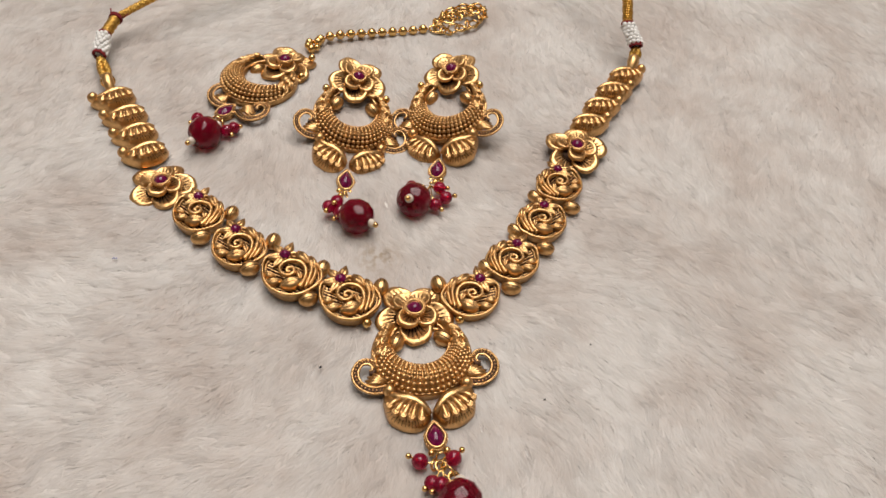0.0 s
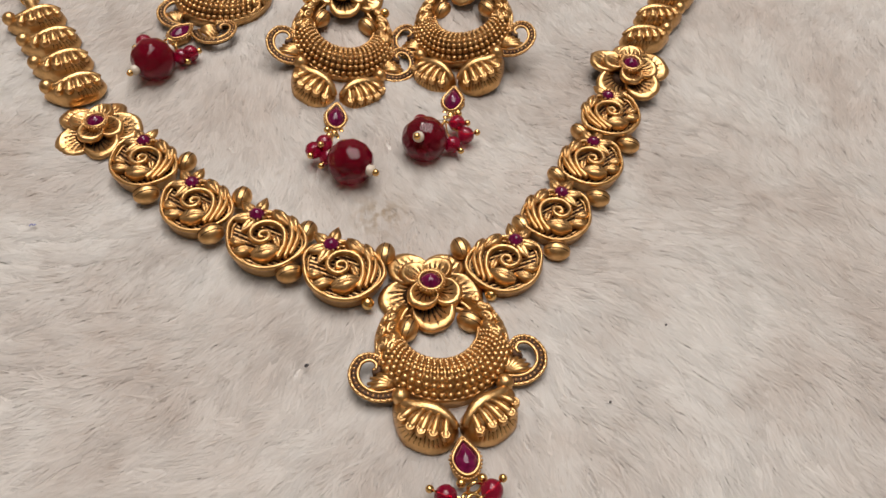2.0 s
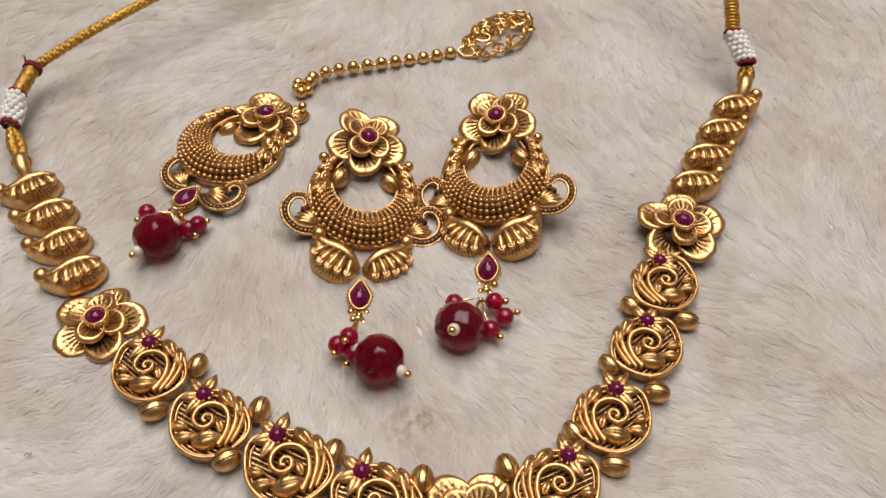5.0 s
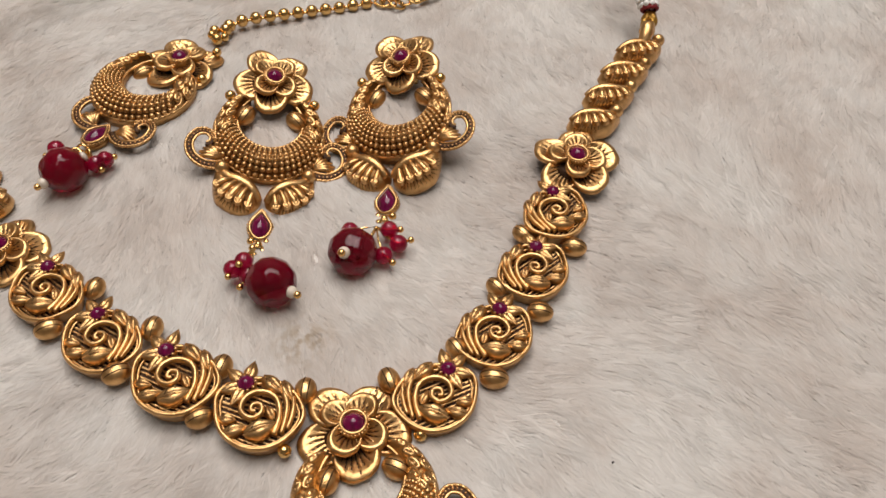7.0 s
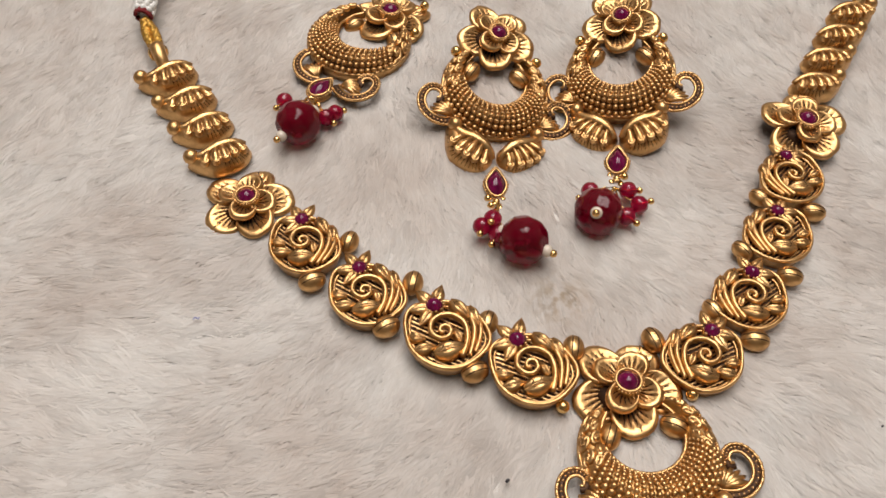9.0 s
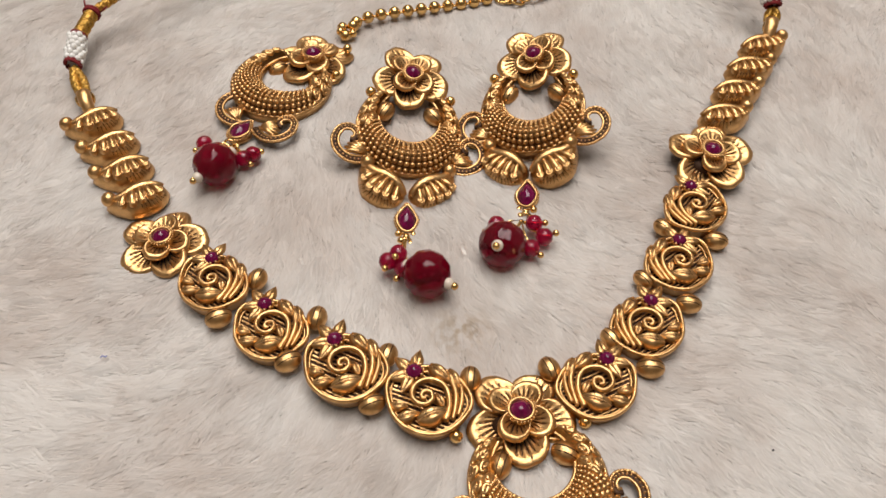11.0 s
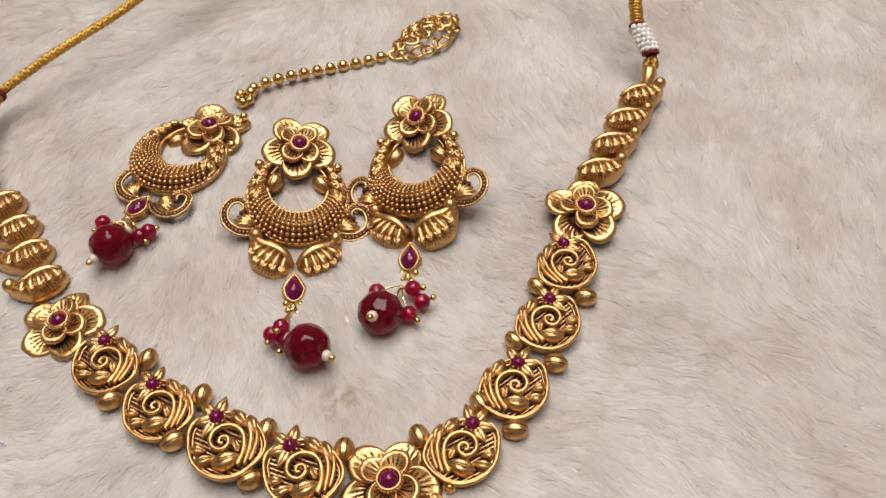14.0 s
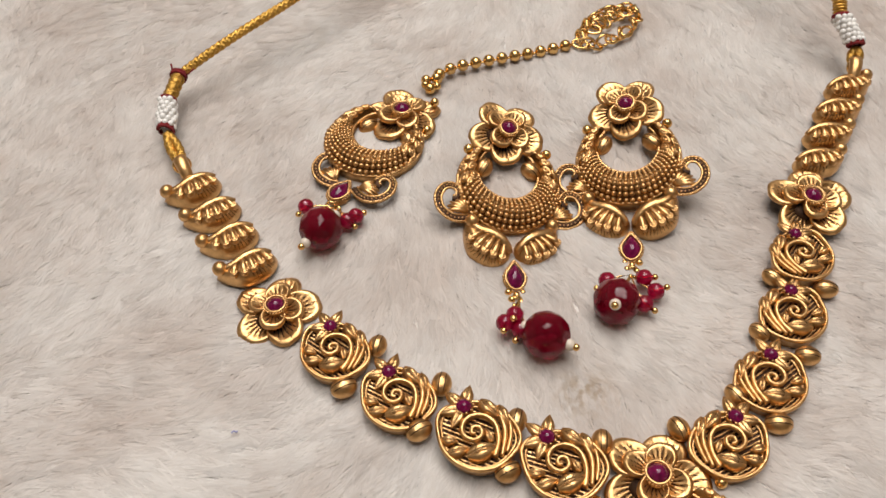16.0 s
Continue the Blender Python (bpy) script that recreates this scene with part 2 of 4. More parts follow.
def swell(x, y):
    """How the cloth's surface rises and falls, in millimetres."""
    x, y = np.asarray(x, float), np.asarray(y, float)
    h = 0.5 * np.sin(x / 23.0 + 0.6) * np.cos(y / 27.0) + 0.35 * np.sin(x / 11.0 + y / 17.0) + 0.50
    h = h - 1.5 * np.exp(-(((x + 70) / 12) ** 2 + ((y - 46) / 12) ** 2)) - 1.3 * np.exp(-(((x + 19) / 9) ** 2 + ((y - 47) / 10) ** 2))
    h = h + 2.6 * np.exp(-(((x - 66) / 26) ** 2 + ((y - 92) / 30) ** 2))
    h = h + 4.0 * np.exp(-(((x - 2) / 16) ** 2 + ((y - 98) / 18) ** 2))
    h = h + 4.4 * np.exp(-(((x + 17) / 9) ** 2 + ((y - 78) / 9) ** 2))
    h = h + 5.0 * np.exp(-(((x - 13) / 9) ** 2 + ((y - 83) / 9) ** 2))
    h = h + 2.0 * np.exp(-(((x + 27) / 7) ** 2 + ((y - 65) / 8) ** 2))
    h = h + 1.0 * np.exp(-(((x + 45) / 8) ** 2 + ((y - 97) / 8) ** 2))
    return h


def build_backing():
    s = Shape()
    xs = np.concatenate([np.linspace(-380, -230, 8), np.linspace(-220, 220, 150), np.linspace(230, 380, 8)])
    ys = np.concatenate([np.linspace(-300, -140, 8), np.linspace(-130, 300, 150), np.linspace(310, 460, 8)])
    rows = [[(float(x), float(y), float(swell(x, y)) - 0.46) for x in xs] for y in ys]
    s.grid(rows)
    edge = [rows[0], [(x, y, -17.5) for x, y, _ in rows[0]]]
    s.grid(edge)
    for line in (rows[-1], [r[0] for r in rows], [r[-1] for r in rows]):
        s.grid([line, [(x, y, -17.5) for x, y, _ in line]])
    return s.mesh("ground", BACKING)


tagged(new("ground", build_backing()), "cream faux fur cloth with short brushed pile", "fur cloth", kind="structure")


def build_pile(count):
    """Short lying strands of pile, combed in drifting directions and gathered in tufts."""
    rng = np.random.default_rng(7)
    near = int(0.84 * count)
    x, y = rng.uniform(-200, 200, count), rng.uniform(-115, 275, count)
    x[near:], y[near:] = rng.uniform(-378, 378, count - near), rng.uniform(-298, 458, count - near)
    size = np.where(np.arange(count) < near, 1.0, 2.3)
    inside = (np.arange(count) >= near) & (np.abs(x) < 196) & (y > -111) & (y < 271)
    size[inside] = 1.0
    # strands gather in tufts: each tuft has its own drift, lift and length
    cell = 2.4 * np.sqrt(size)
    gx, gy = np.floor(x / cell + 0.35 * np.sin(y / 3.7)), np.floor(y / (1.35 * cell) + 0.35 * np.sin(x / 4.1))

    def chance(a, b):
        v = np.sin(gx * a + gy * b) * 43758.5453
        return v - np.floor(v)

    mx, my = (gx + 0.2 + 0.6 * chance(12.99, 78.23)) * cell, (gy + 0.2 + 0.6 * chance(39.35, 11.13)) * 1.35 * cell
    lay = -1.75 + 0.55 * np.sin(mx / 38.0 + 0.8) + 0.5 * np.sin(my / 31.0 + mx / 60.0) + 0.32 * np.sin(mx / 13.0 - my / 9.0) * np.sin(my / 12.0 + 1.0)
    lay = lay + 0.55 * np.clip(mx / 90.0, -0.6, 1.4) + 0.75 * (chance(73.1, 27.7) - 0.5) + rng.normal(0, 0.22, count)
    length = rng.uniform(3.6, 7.6, count) * np.sqrt(size)
    wide = rng.uniform(0.13, 0.28, count) * size
    lift_by = rng.uniform(-0.12, 0.0, count) + 0.22 * (chance(5.7, 91.3) - 0.5)
    dx, dy = np.cos(lay), np.sin(lay)
    px, py = -dy, dx
    aside = (x - mx) * px + (y - my) * py
    bend = rng.normal(0, 0.35, count) - 0.55 * np.clip(aside, -3, 3)
    verts = np.empty((count, 5, 3))
    for k, (run, side) in enumerate(((0.0, -1), (0.0, 1), (0.22, 1.0), (0.22, -1.0), (1.0, 0.0))):
        cx = x + dx * length * run + px * bend * run * run
        cy = y + dy * length * run + py * bend * run * run
        top = swell(cx, cy) + lift_by - 0.04 - 0.04 * np.minimum(3.0, np.abs(aside))
        low = swell(cx, cy) - 0.52
        rise = (0.0, 0.0, 0.88, 0.88, 1.0)[k]
        verts[:, k, 0] = cx + px * side * wide
        verts[:, k, 1] = cy + py * side * wide
        verts[:, k, 2] = low + (top - low) * rise
    base = (np.arange(count) * 5)[:, None]
    quads = base + np.array([[0, 3, 2, 1]])
    tips = base + np.array([[3, 4, 2]])
    loops = np.concatenate([quads, tips], 1).ravel()
    starts = (np.arange(count) * 7)[:, None] + np.array([[0, 4]])
    data = bpy.data.meshes.new("fur_pile")
    data.vertices.add(count * 5)
    data.vertices.foreach_set("co", (verts * MM).ravel())
    data.loops.add(count * 7)
    data.loops.foreach_set("vertex_index", loops.astype(np.int32))
    data.polygons.add(count * 2)
    data.polygons.foreach_set("loop_start", starts.ravel().astype(np.int32))
    data.update(calc_edges=True)
    data.polygons.foreach_set("use_smooth", np.ones(count * 2, dtype=bool))
    data.materials.append(FUR)
    # brushed pile shades softly: the strands' normals stand nearly upright
    lean = 0.24
    round_off = 0.13 * np.clip(aside, -2.5, 2.5)
    up = np.stack([dx * lean + px * round_off + 0.27 * (chance(17.3, 61.9) - 0.5) + rng.normal(0, 0.05, count), dy * lean + py * round_off + 0.31 * (chance(47.9, 33.1) - 0.5) + rng.normal(0, 0.05, count), np.ones(count)], 1)
    up /= np.linalg.norm(up, axis=1)[:, None]
    data.normals_split_custom_set_from_vertices(np.repeat(up, 5, axis=0))
    return data


tagged(new("fur_pile", build_pile(760000)), "soft cream faux fur strands lying in tufts", "fur", kind="stuff")

# ---- castings shared by the jewellery ----


def petal_mesh(name, root, reach, full, rise, z0, veins, cut):
    """A cupped petal that fans out along +x from its root, with a rolled rim and dark veins cut into it."""
    s = Shape()
    nu, nv = 17, 64
    half = 0.97 * math.asin(min(0.97, full / (1 - full)))

    def edge(v):
        # a round outline with a faint notch and an uneven lip
        a = v * half
        wave = 1 + 0.018 * math.cos(5.5 * v + 0.8) - 0.03 * math.exp(-((v - 0.05) / 0.12) ** 2)
        return reach * wave * ((1 - full) * math.cos(a) + math.sqrt(max(0.0, full ** 2 - ((1 - full) * math.sin(a)) ** 2)))

    def groove(u, v):
        """How deep the nearest vein cuts here, 0 to 1."""
        k = (v + 0.05 * math.sin(5 * u)) * veins / 1.40
        off = abs(k - round(k))
        if abs(round(k)) > (veins - 1) / 2:
            return 0.0
        long = cut * (1 - 0.35 * abs(round(k)) / veins - 0.10 * (round(k) % 2))
        wide = 0.33 * max(0.0, 1 - u / long) ** 0.45
        return max(0.0, 1 - off / wide) if wide > 0.02 else 0.0

    def point(u, v, sink=0.0):
        a, r = v * half, u * edge(v)
        roll = max(0.0, (u - 0.80) / 0.20) ** 2 * 0.95 + max(0.0, (abs(v) - 0.84) / 0.16) ** 2 * 0.42 * u
        z = z0 + rise * u ** 1.25 + 0.22 * rise * v * v * u - roll - 0.42 * groove(u, v) - sink
        z += 0.10 * math.sin(4.0 * v + 1.0) * u * u
        return root + r * math.cos(a), r * math.sin(a), z

    rows = [[point(0.04 + 0.96 * (i / nu) ** 0.9, 2 * j / nv - 1) for j in range(nv + 1)] for i in range(nu + 1)]
    s.grid(rows)
    for i in range(nu):
        u = 0.04 + 0.96 * ((i + 0.5) / nu) ** 0.9
        for j in range(nv):
            v = 2 * (j + 0.5) / nv - 1
            if groove(u, v) > 0.30 or u < 0.17:
                s.slots[i * nv + j] = 1
    rim = [r[0] for r in rows[:-1]] + rows[-1] + [r[-1] for r in rows[-2::-1]]
    cx = root + 0.55 * reach
    low = [(cx + 0.95 * (x - cx), 0.95 * y, z - 0.75) for x, y, z in rim]
    s.grid([rim, low])
    s.fan(low, (cx, 0, z0 + 0.3 * rise - 1.1), 1)
    return s.mesh(name, GOLD, PATINA)


OUTER_PETAL = petal_mesh("outer_petal", 1.3, 8.4, 0.485, 1.9, 0.8, 9, 0.88)
INNER_PETAL = petal_mesh("inner_petal", 0.8, 5.6, 0.505, 1.9, 2.0, 7, 0.82)


def flower_base_mesh():
    s = Shape()
    s.dome(oval(5.2, 5.2, 20), 0.8, 3, z0=1.0, foot=0.9, slot=1)
    s.dome(oval(2.5, 2.5, 22), 0.8, 3, z0=3.2, foot=2.3)
    s.tube([(2.15 * math.cos(t), 2.15 * math.sin(t), 3.90) for t in (2 * math.pi * k / 26 for k in range(26))], 0.30, 6, loop=True)
    for k in range(26):
        t = 2 * math.pi * k / 26
        s.ball((2.55 * math.cos(t), 2.55 * math.sin(t), 3.75), 0.29, segs=6, rings=4)
    return s.mesh("flower_base", GOLD, PATINA)


def cabochon_mesh(name, a, b, h, point=0.0):
    s = Shape()
    s.dome(oval(a, b, 22, point=point), h, 6, 2.0, 0.5)
    return s.mesh(name, RUBY)


FLOWER_BASE = flower_base_mesh()
FLOWER_RUBY = cabochon_mesh("flower_ruby", 1.9, 1.9, 1.2)


def add_flower(parent, m, turn=0.0, name="flower"):
    """An open two-tiered flower round a ruby: five outer and four inner petals."""
    base = part(name, FLOWER_BASE, parent, m, "antique gold flower with a ruby centre")
    for k in range(5):
        part("outer_petal", OUTER_PETAL, base, at(0, 0, 0, turn - 12 + 72 * k + (3, -2, 2, -3, 0)[k], (9, -8, 7, -10, 8)[k], (4, 9, 2, 8, 1)[k]))
    for k in range(4):
        part("inner_petal", INNER_PETAL, base, at(0, 0, 0, turn + (58, 146, 236, 332)[k], (-9, 8, -8, 9)[k], (-2, 3, -4, 1)[k]))
    part("ruby", FLOWER_RUBY, base, at(0, 0, 3.65), "round magenta ruby cabochon")
    return base


INNER = (0.0, -9.5, 7.1)
OUTER = (0.0, -13.0, 12.0)


def crescent_point(theta, s, lift=0.0):
    """A place on the crescent: theta in degrees round it, s from its inner to its outer edge."""
    c, n = math.cos(radians(theta)), math.sin(radians(theta))
    x = INNER[0] + INNER[2] * c + s * (OUTER[0] + OUTER[2] * c - INNER[0] - INNER[2] * c)
    y = INNER[1] + INNER[2] * n + s * (OUTER[1] + OUTER[2] * n - INNER[1] - INNER[2] * n)
    high = 2.6 + 2.0 * max(0.0, math.cos(radians(theta + 90))) ** 0.7
    z = 0.7 + high * max(0.0, math.sin(math.pi * (0.05 + 0.90 * min(1, max(0, s))))) ** 0.75 + lift
    return x, y, z


ARC = (-229.0, 49.0)


def crescent_mesh():
    s = Shape()
    steps, rows = 60, []
    for i in range(steps + 1):
        theta = ARC[0] + (ARC[1] - ARC[0]) * i / steps
        row = [crescent_point(theta, k / 12) for k in range(13)]
        row = [(row[0][0], row[0][1], -0.6)] + row + [(row[-1][0], row[-1][1], -0.6)]
        rows.append(row)
    s.grid(rows, slot=0)
    s.grid([[r[0] for r in rows], [r[-1] for r in rows]], slot=0)
    for end in (rows[0], rows[-1]):
        s.fan(end, (sum(p[0] for p in end) / 15, sum(p[1] for p in end) / 15, 1.6))
    # raised border wires
    s.tube([crescent_point(ARC[0] + (ARC[1] - ARC[0]) * i / 50, 0.02, 0.1) for i in range(51)], 0.38, 6)
    s.tube([crescent_point(ARC[0] + (ARC[1] - ARC[0]) * i / 50, 0.985, 0.0) for i in range(51)], 0.40, 6)
    return s.mesh("crescent", GOLD)


def granule_mesh(least, most):
    """Ribs that widen into rows of round granules over the crescent's belly."""
    s = Shape()
    columns = 22
    for i in range(columns):
        theta = -164 + 148 * i / (columns - 1)
        s.tube([crescent_point(theta, 0.03 + 0.60 * k / 8, 0.02) for k in range(9)], lambda u: 0.22 + 0.10 * u, 6)
        for k in range(9):
            u = k / 8
            s.ball(crescent_point(theta, 0.09 + 0.845 * u ** 1.12, 0.22), least + (most - least) * u, segs=10, rings=7)
    return s.mesh("granulation", GOLD)


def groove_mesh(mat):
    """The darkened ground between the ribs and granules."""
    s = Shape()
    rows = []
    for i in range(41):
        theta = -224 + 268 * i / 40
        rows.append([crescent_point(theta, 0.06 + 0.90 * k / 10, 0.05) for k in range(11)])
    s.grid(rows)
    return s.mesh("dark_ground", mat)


def horn_scroll_mesh(side):
    """Scrollwork on one horn of the crescent, scroll by scroll."""
    made = []
    for k, (theta, place, size, turn, way) in enumerate(((-7, 0.30, 0.95, 0.3, 1), (-3, 0.74, 0.95, 2.2, -1), (10, 0.36, 1.0, 3.6, -1), (13, 0.78, 0.85, 1.0, 1), (25, 0.42, 0.95, 0.4, 1), (27, 0.80, 0.65, 2.8, -1), (37, 0.50, 0.8, 1.4, -1), (-14, 0.56, 0.7, 4.4, 1))):
        s, path = Shape(), []
        for i in range(25):
            t = turn + way * 8.4 * i / 24
            r = size * (1 - 0.80 * i / 24)
            a = theta + 7.2 * r * math.cos(t)
            a = a if side > 0 else -180 - a
            path.append(crescent_point(a, min(0.96, max(0.05, place + 0.21 * r * math.sin(t))), 0.20))
        s.tube(path, lambda u: 0.30 + 0.22 * math.sin(math.pi * (0.1 + 0.75 * u)), 7, 1.3)
        s.ball(path[-1], 0.50, segs=8, rings=5)
        tail = [crescent_point((theta + 7 * math.cos(turn) + 2.5 * j * way) if side > 0 else -180 - (theta + 7 * math.cos(turn) + 2.5 * j * way), min(0.95, max(0.06, place + 0.21 * size * math.sin(turn) + 0.05 * j)), 0.2) for j in range(4)]
        s.tube(tail, lambda u: 0.46 * (1 - 0.8 * u), 6)
        made.append(s.mesh("horn_scroll", GOLD))
    return made


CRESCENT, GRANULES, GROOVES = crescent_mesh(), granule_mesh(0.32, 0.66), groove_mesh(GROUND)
SCROLL_RIGHT, SCROLL_LEFT = horn_scroll_mesh(1), horn_scroll_mesh(-1)


def bud_mesh():
    s = Shape()
    s.ball((0, 0, 0), 2.1, 1.25, 0.98, 0.95, 20, 13)
    for y in (-0.75, 0.35):
        q = math.sqrt(1 - (y / 2.0) ** 2)
        s.tube([(2.64 * q * math.cos(t), y * (0.75 + 0.25 * math.sin(t)), 2.01 * q * math.sin(t)) for t in (0.25 + 2.64 * i / 12 for i in range(13))], lambda u: 0.02 + 0.10 * math.sin(math.pi * u), 5, slot=1)
    return s.mesh("bud", GOLD, PATINA)


BUD = bud_mesh()


def small_ball_mesh(name, r, mat, segs=12, rings=8, squash=1.0):
    s = Shape()
    s.ball((0, 0, 0), r, 1, 1, squash, segs, rings)
    return s.mesh(name, mat)


GOLD_BALL = small_ball_mesh("gold_ball", 1.0, BRIGHT_GOLD)


def add_crescent(parent, m=None):
    body = part("crescent", CRESCENT, parent, m, "domed antique gold crescent covered in granules")
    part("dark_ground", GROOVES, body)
    part("granulation", GRANULES, body)
    for data in SCROLL_RIGHT + SCROLL_LEFT:
        part("horn_scroll", data, body)
    return body


def curl_mesh():
    """A leafy scroll that opens to the left, its root at the origin: a band between two rails, with granules along it."""
    s = Shape()
    line = smooth([(0, 0, 1.4), (-2.6, -0.8, 1.6), (-5.2, -0.5, 1.9), (-7.4, 1.4, 2.2), (-7.9, 4.2, 2.4), (-6.5, 6.6, 2.5), (-4.4, 7.0, 2.5), (-3.1, 5.7, 2.4), (-3.5, 4.2, 2.2), (-4.5, 4.2, 2.0)], 6)
    s.tube(line, lambda u: 0.88 - 0.25 * u, 8, 0.9, slot=1)
    n = len(line)
    for side, upto in ((-1, n), (1, n - 8)):
        rail = []
        for i in range(upto):
            ahead = line[min(i + 1, n - 1)] - line[max(i - 1, 0)]
            off = Vector((-ahead.y, ahead.x, 0)).normalized() * side * (0.92 - 0.45 * i / n)
            rail.append(line[i] + off + Vector((0, 0, 0.40)))
        s.tube(rail, 0.34, 6)
        if side > 0:
            for p in rail[3::2]:
                s.ball((p.x, p.y, p.z + 0.10), 0.38, segs=6, rings=4)
    for p in line[4:-10:2]:
        s.ball((p.x, p.y, p.z + 0.62), 0.26, segs=6, rings=4)
    for k in range(5):
        a = 1.95 + 0.27 * k
        s.tube([(-0.9 + u * 5.2 * math.cos(a), 0.7 + u * 4.3 * math.sin(a), 1.8 + 0.9 * math.sin(math.pi * u)) for u in (i / 6 for i in range(7))], lambda u: 0.15 + 0.48 * math.sin(math.pi * (0.1 + 0.8 * u)), 6)
    return s.mesh("curl", GOLD, PATINA)


CURL = curl_mesh()


def paisley_bend(w, h, x):
    """The middle line of the comma: its narrow end, at -x, curls up."""
    k = 2 * x / w
    return h * (0.05 * k + 0.56 * max(0.0, -0.25 - k) ** 1.6)


def paisley_half(w, h, x):
    return 0.5 * h * (0.80 + 0.24 * max(-1.0, min(1.0, 2 * x / w)))


def paisley_height(w, h, high, x, y):
    k = min(1.0, math.hypot(2 * x / w, (y - paisley_bend(w, h, x)) / paisley_half(w, h, x)))
    return 0.5 + high * math.sqrt(max(0.0, 1 - k ** 2.2))


def paisley_body_mesh(name, w, h, high, first):
    """A fat comma-shaped lobe whose lower flank is hatched."""
    s = Shape()
    n, rings, rows = 240, 14, []

    def hatch(k, q):
        t = 2 * math.pi * k / n
        if not first * math.pi < t < 1.88 * math.pi or not 0.56 + 0.06 * math.sin(3 * t) < q < 0.93:
            return 0.0
        return math.cos(k * math.pi / 3 + 11.0 * q)

    for i in range(rings):
        q = 1 - 0.94 * i / (rings - 1)
        row = []
        for k in range(n):
            t = 2 * math.pi * k / n
            x = 0.5 * w * q * math.cos(t)
            y = paisley_bend(w, h, x) + q * math.sin(t) * paisley_half(w, h, x)
            row.append((x, y, paisley_height(w, h, high, x, y) + 0.09 * hatch(k, q)))
        rows.append(row)
    s.grid(rows, True)
    # hatch valleys, and a pad coloured dark that puts shade between the loops
    for i in range(rings - 1):
        for k in range(n):
            x, y = rows[i][k][0], rows[i][k][1] - paisley_bend(w, h, rows[i][k][0])
            if hatch(k + 0.5, 1 - 0.94 * (i + 0.5) / (rings - 1)) < -0.75 or (-0.27 * w < x < 0.36 * w and -0.16 * h < y < 0.34 * h):
                s.slots[i * n + k] = 1
    s.grid([[(0.94 * x, 0.94 * y, -0.2) for x, y, _ in rows[0]], rows[0]], True)
    s.fan(rows[-1], (0, paisley_bend(w, h, 0), 0.5 + high))
    return s.mesh(name, GOLD, GROUND)


def paisley_edge_mesh(w, h, high):
    """The thick rolled upper edge, which sweeps from the round head over the back of the comma."""
    s = Shape()
    edge = []
    for i in range(25):
        x = w * (-0.40 + 0.84 * i / 24)
        y = paisley_bend(w, h, x) + paisley_half(w, h, x) * (0.62 - 0.25 * (i / 24) ** 3 - 0.30 * max(0.0, 0.3 - i / 24)) * math.sqrt(max(0.05, 1 - (2 * x / w) ** 2)) / 0.9
        edge.append((x, y, paisley_height(w, h, high, x, y) + 0.12))
    s.tube(edge, lambda u: 0.105 * h * (0.75 + 0.5 * math.sin(math.pi * u)), 9)
    x = -0.40 * w
    s.ball((x, paisley_bend(w, h, x) + 0.16 * h, 0.6 + 0.62 * high), 0.125 * w, segs=16, rings=10)
    return s.mesh("rolled_edge", GOLD)


def paisley_loop_meshes(w, h, high, loops):
    """The row of loops that hang from the rolled edge, each with a dark eye at its end."""
    made = []
    for k in range(loops):
        s = Shape()
        u = k / (loops - 1)
        ex = w * (-0.26 + 0.62 * u)
        ey = paisley_bend(w, h, ex) - h * (0.07 + 0.16 * math.sin(math.pi * (0.15 + 0.7 * u)))
        ox = 0.60 * ex + 0.05 * w
        oy = paisley_bend(w, h, ox) + 0.26 * h
        path = []
        for i in range(8):
            v = i / 7
            x, y = ox + v * (ex - ox), oy + v * (ey - oy)
            path.append((x, y, paisley_height(w, h, high, x, y) + 0.14))
        s.tube(path, lambda v: 0.34 + 0.040 * w * v, 8)
        top = paisley_height(w, h, high, ex, ey) + 0.34
        r = 0.050 * w
        s.ball((ex, ey, top - 0.20), 1.50 * r, segs=12, rings=7)
        s.tube([(ex + r * math.cos(t), ey + r * math.sin(t), top + 0.62 * r) for t in (2 * math.pi * j / 14 for j in range(14))], 0.42 * r, 6, loop=True)
        s.ball((ex, ey, top + 0.70 * r), 0.62 * r, 1, 1, 0.7, 8, 5, slot=1)
        made.append(s.mesh("loop", GOLD, PATINA))
    return made


BIG_SIZE, LINK_SIZE = (12.8, 9.8, 4.1), (13.4, 8.3, 3.9)
BIG_PAISLEY = (paisley_body_mesh("paisley_lobe", *BIG_SIZE, 1.12), paisley_edge_mesh(*BIG_SIZE), paisley_loop_meshes(*BIG_SIZE, 5))
LINK_PAISLEY = (paisley_body_mesh("paisley_link", *LINK_SIZE, 1.50), paisley_edge_mesh(*LINK_SIZE), paisley_loop_meshes(*LINK_SIZE, 5))


def add_paisley(name, meshes, parent, m, label):
    body = part(name, meshes[0], parent, m, label)
    part("rolled_edge", meshes[1], body)
    for data in meshes[2]:
        part("loop", data, body)


def teardrop_mesh():
    s = Shape()
    outline = oval(2.6, 3.7, 28, point=0.62)
    s.dome(outline, 1.0, 3, z0=0.9, foot=0.8)
    rim = [(0.86 * x, 0.86 * y, 2.15) for x, y in outline]
    s.tube(rim, 0.28, 6, loop=True)
    for x, y in oval(2.62, 3.75, 34, point=0.62):
        s.ball((x, y, 1.75), 0.30, segs=6, rings=4)
    return s.mesh("teardrop_setting", GOLD)


TEARDROP = teardrop_mesh()
DROP_RUBY = cabochon_mesh("drop_ruby", 1.95, 2.95, 1.1, 0.6)


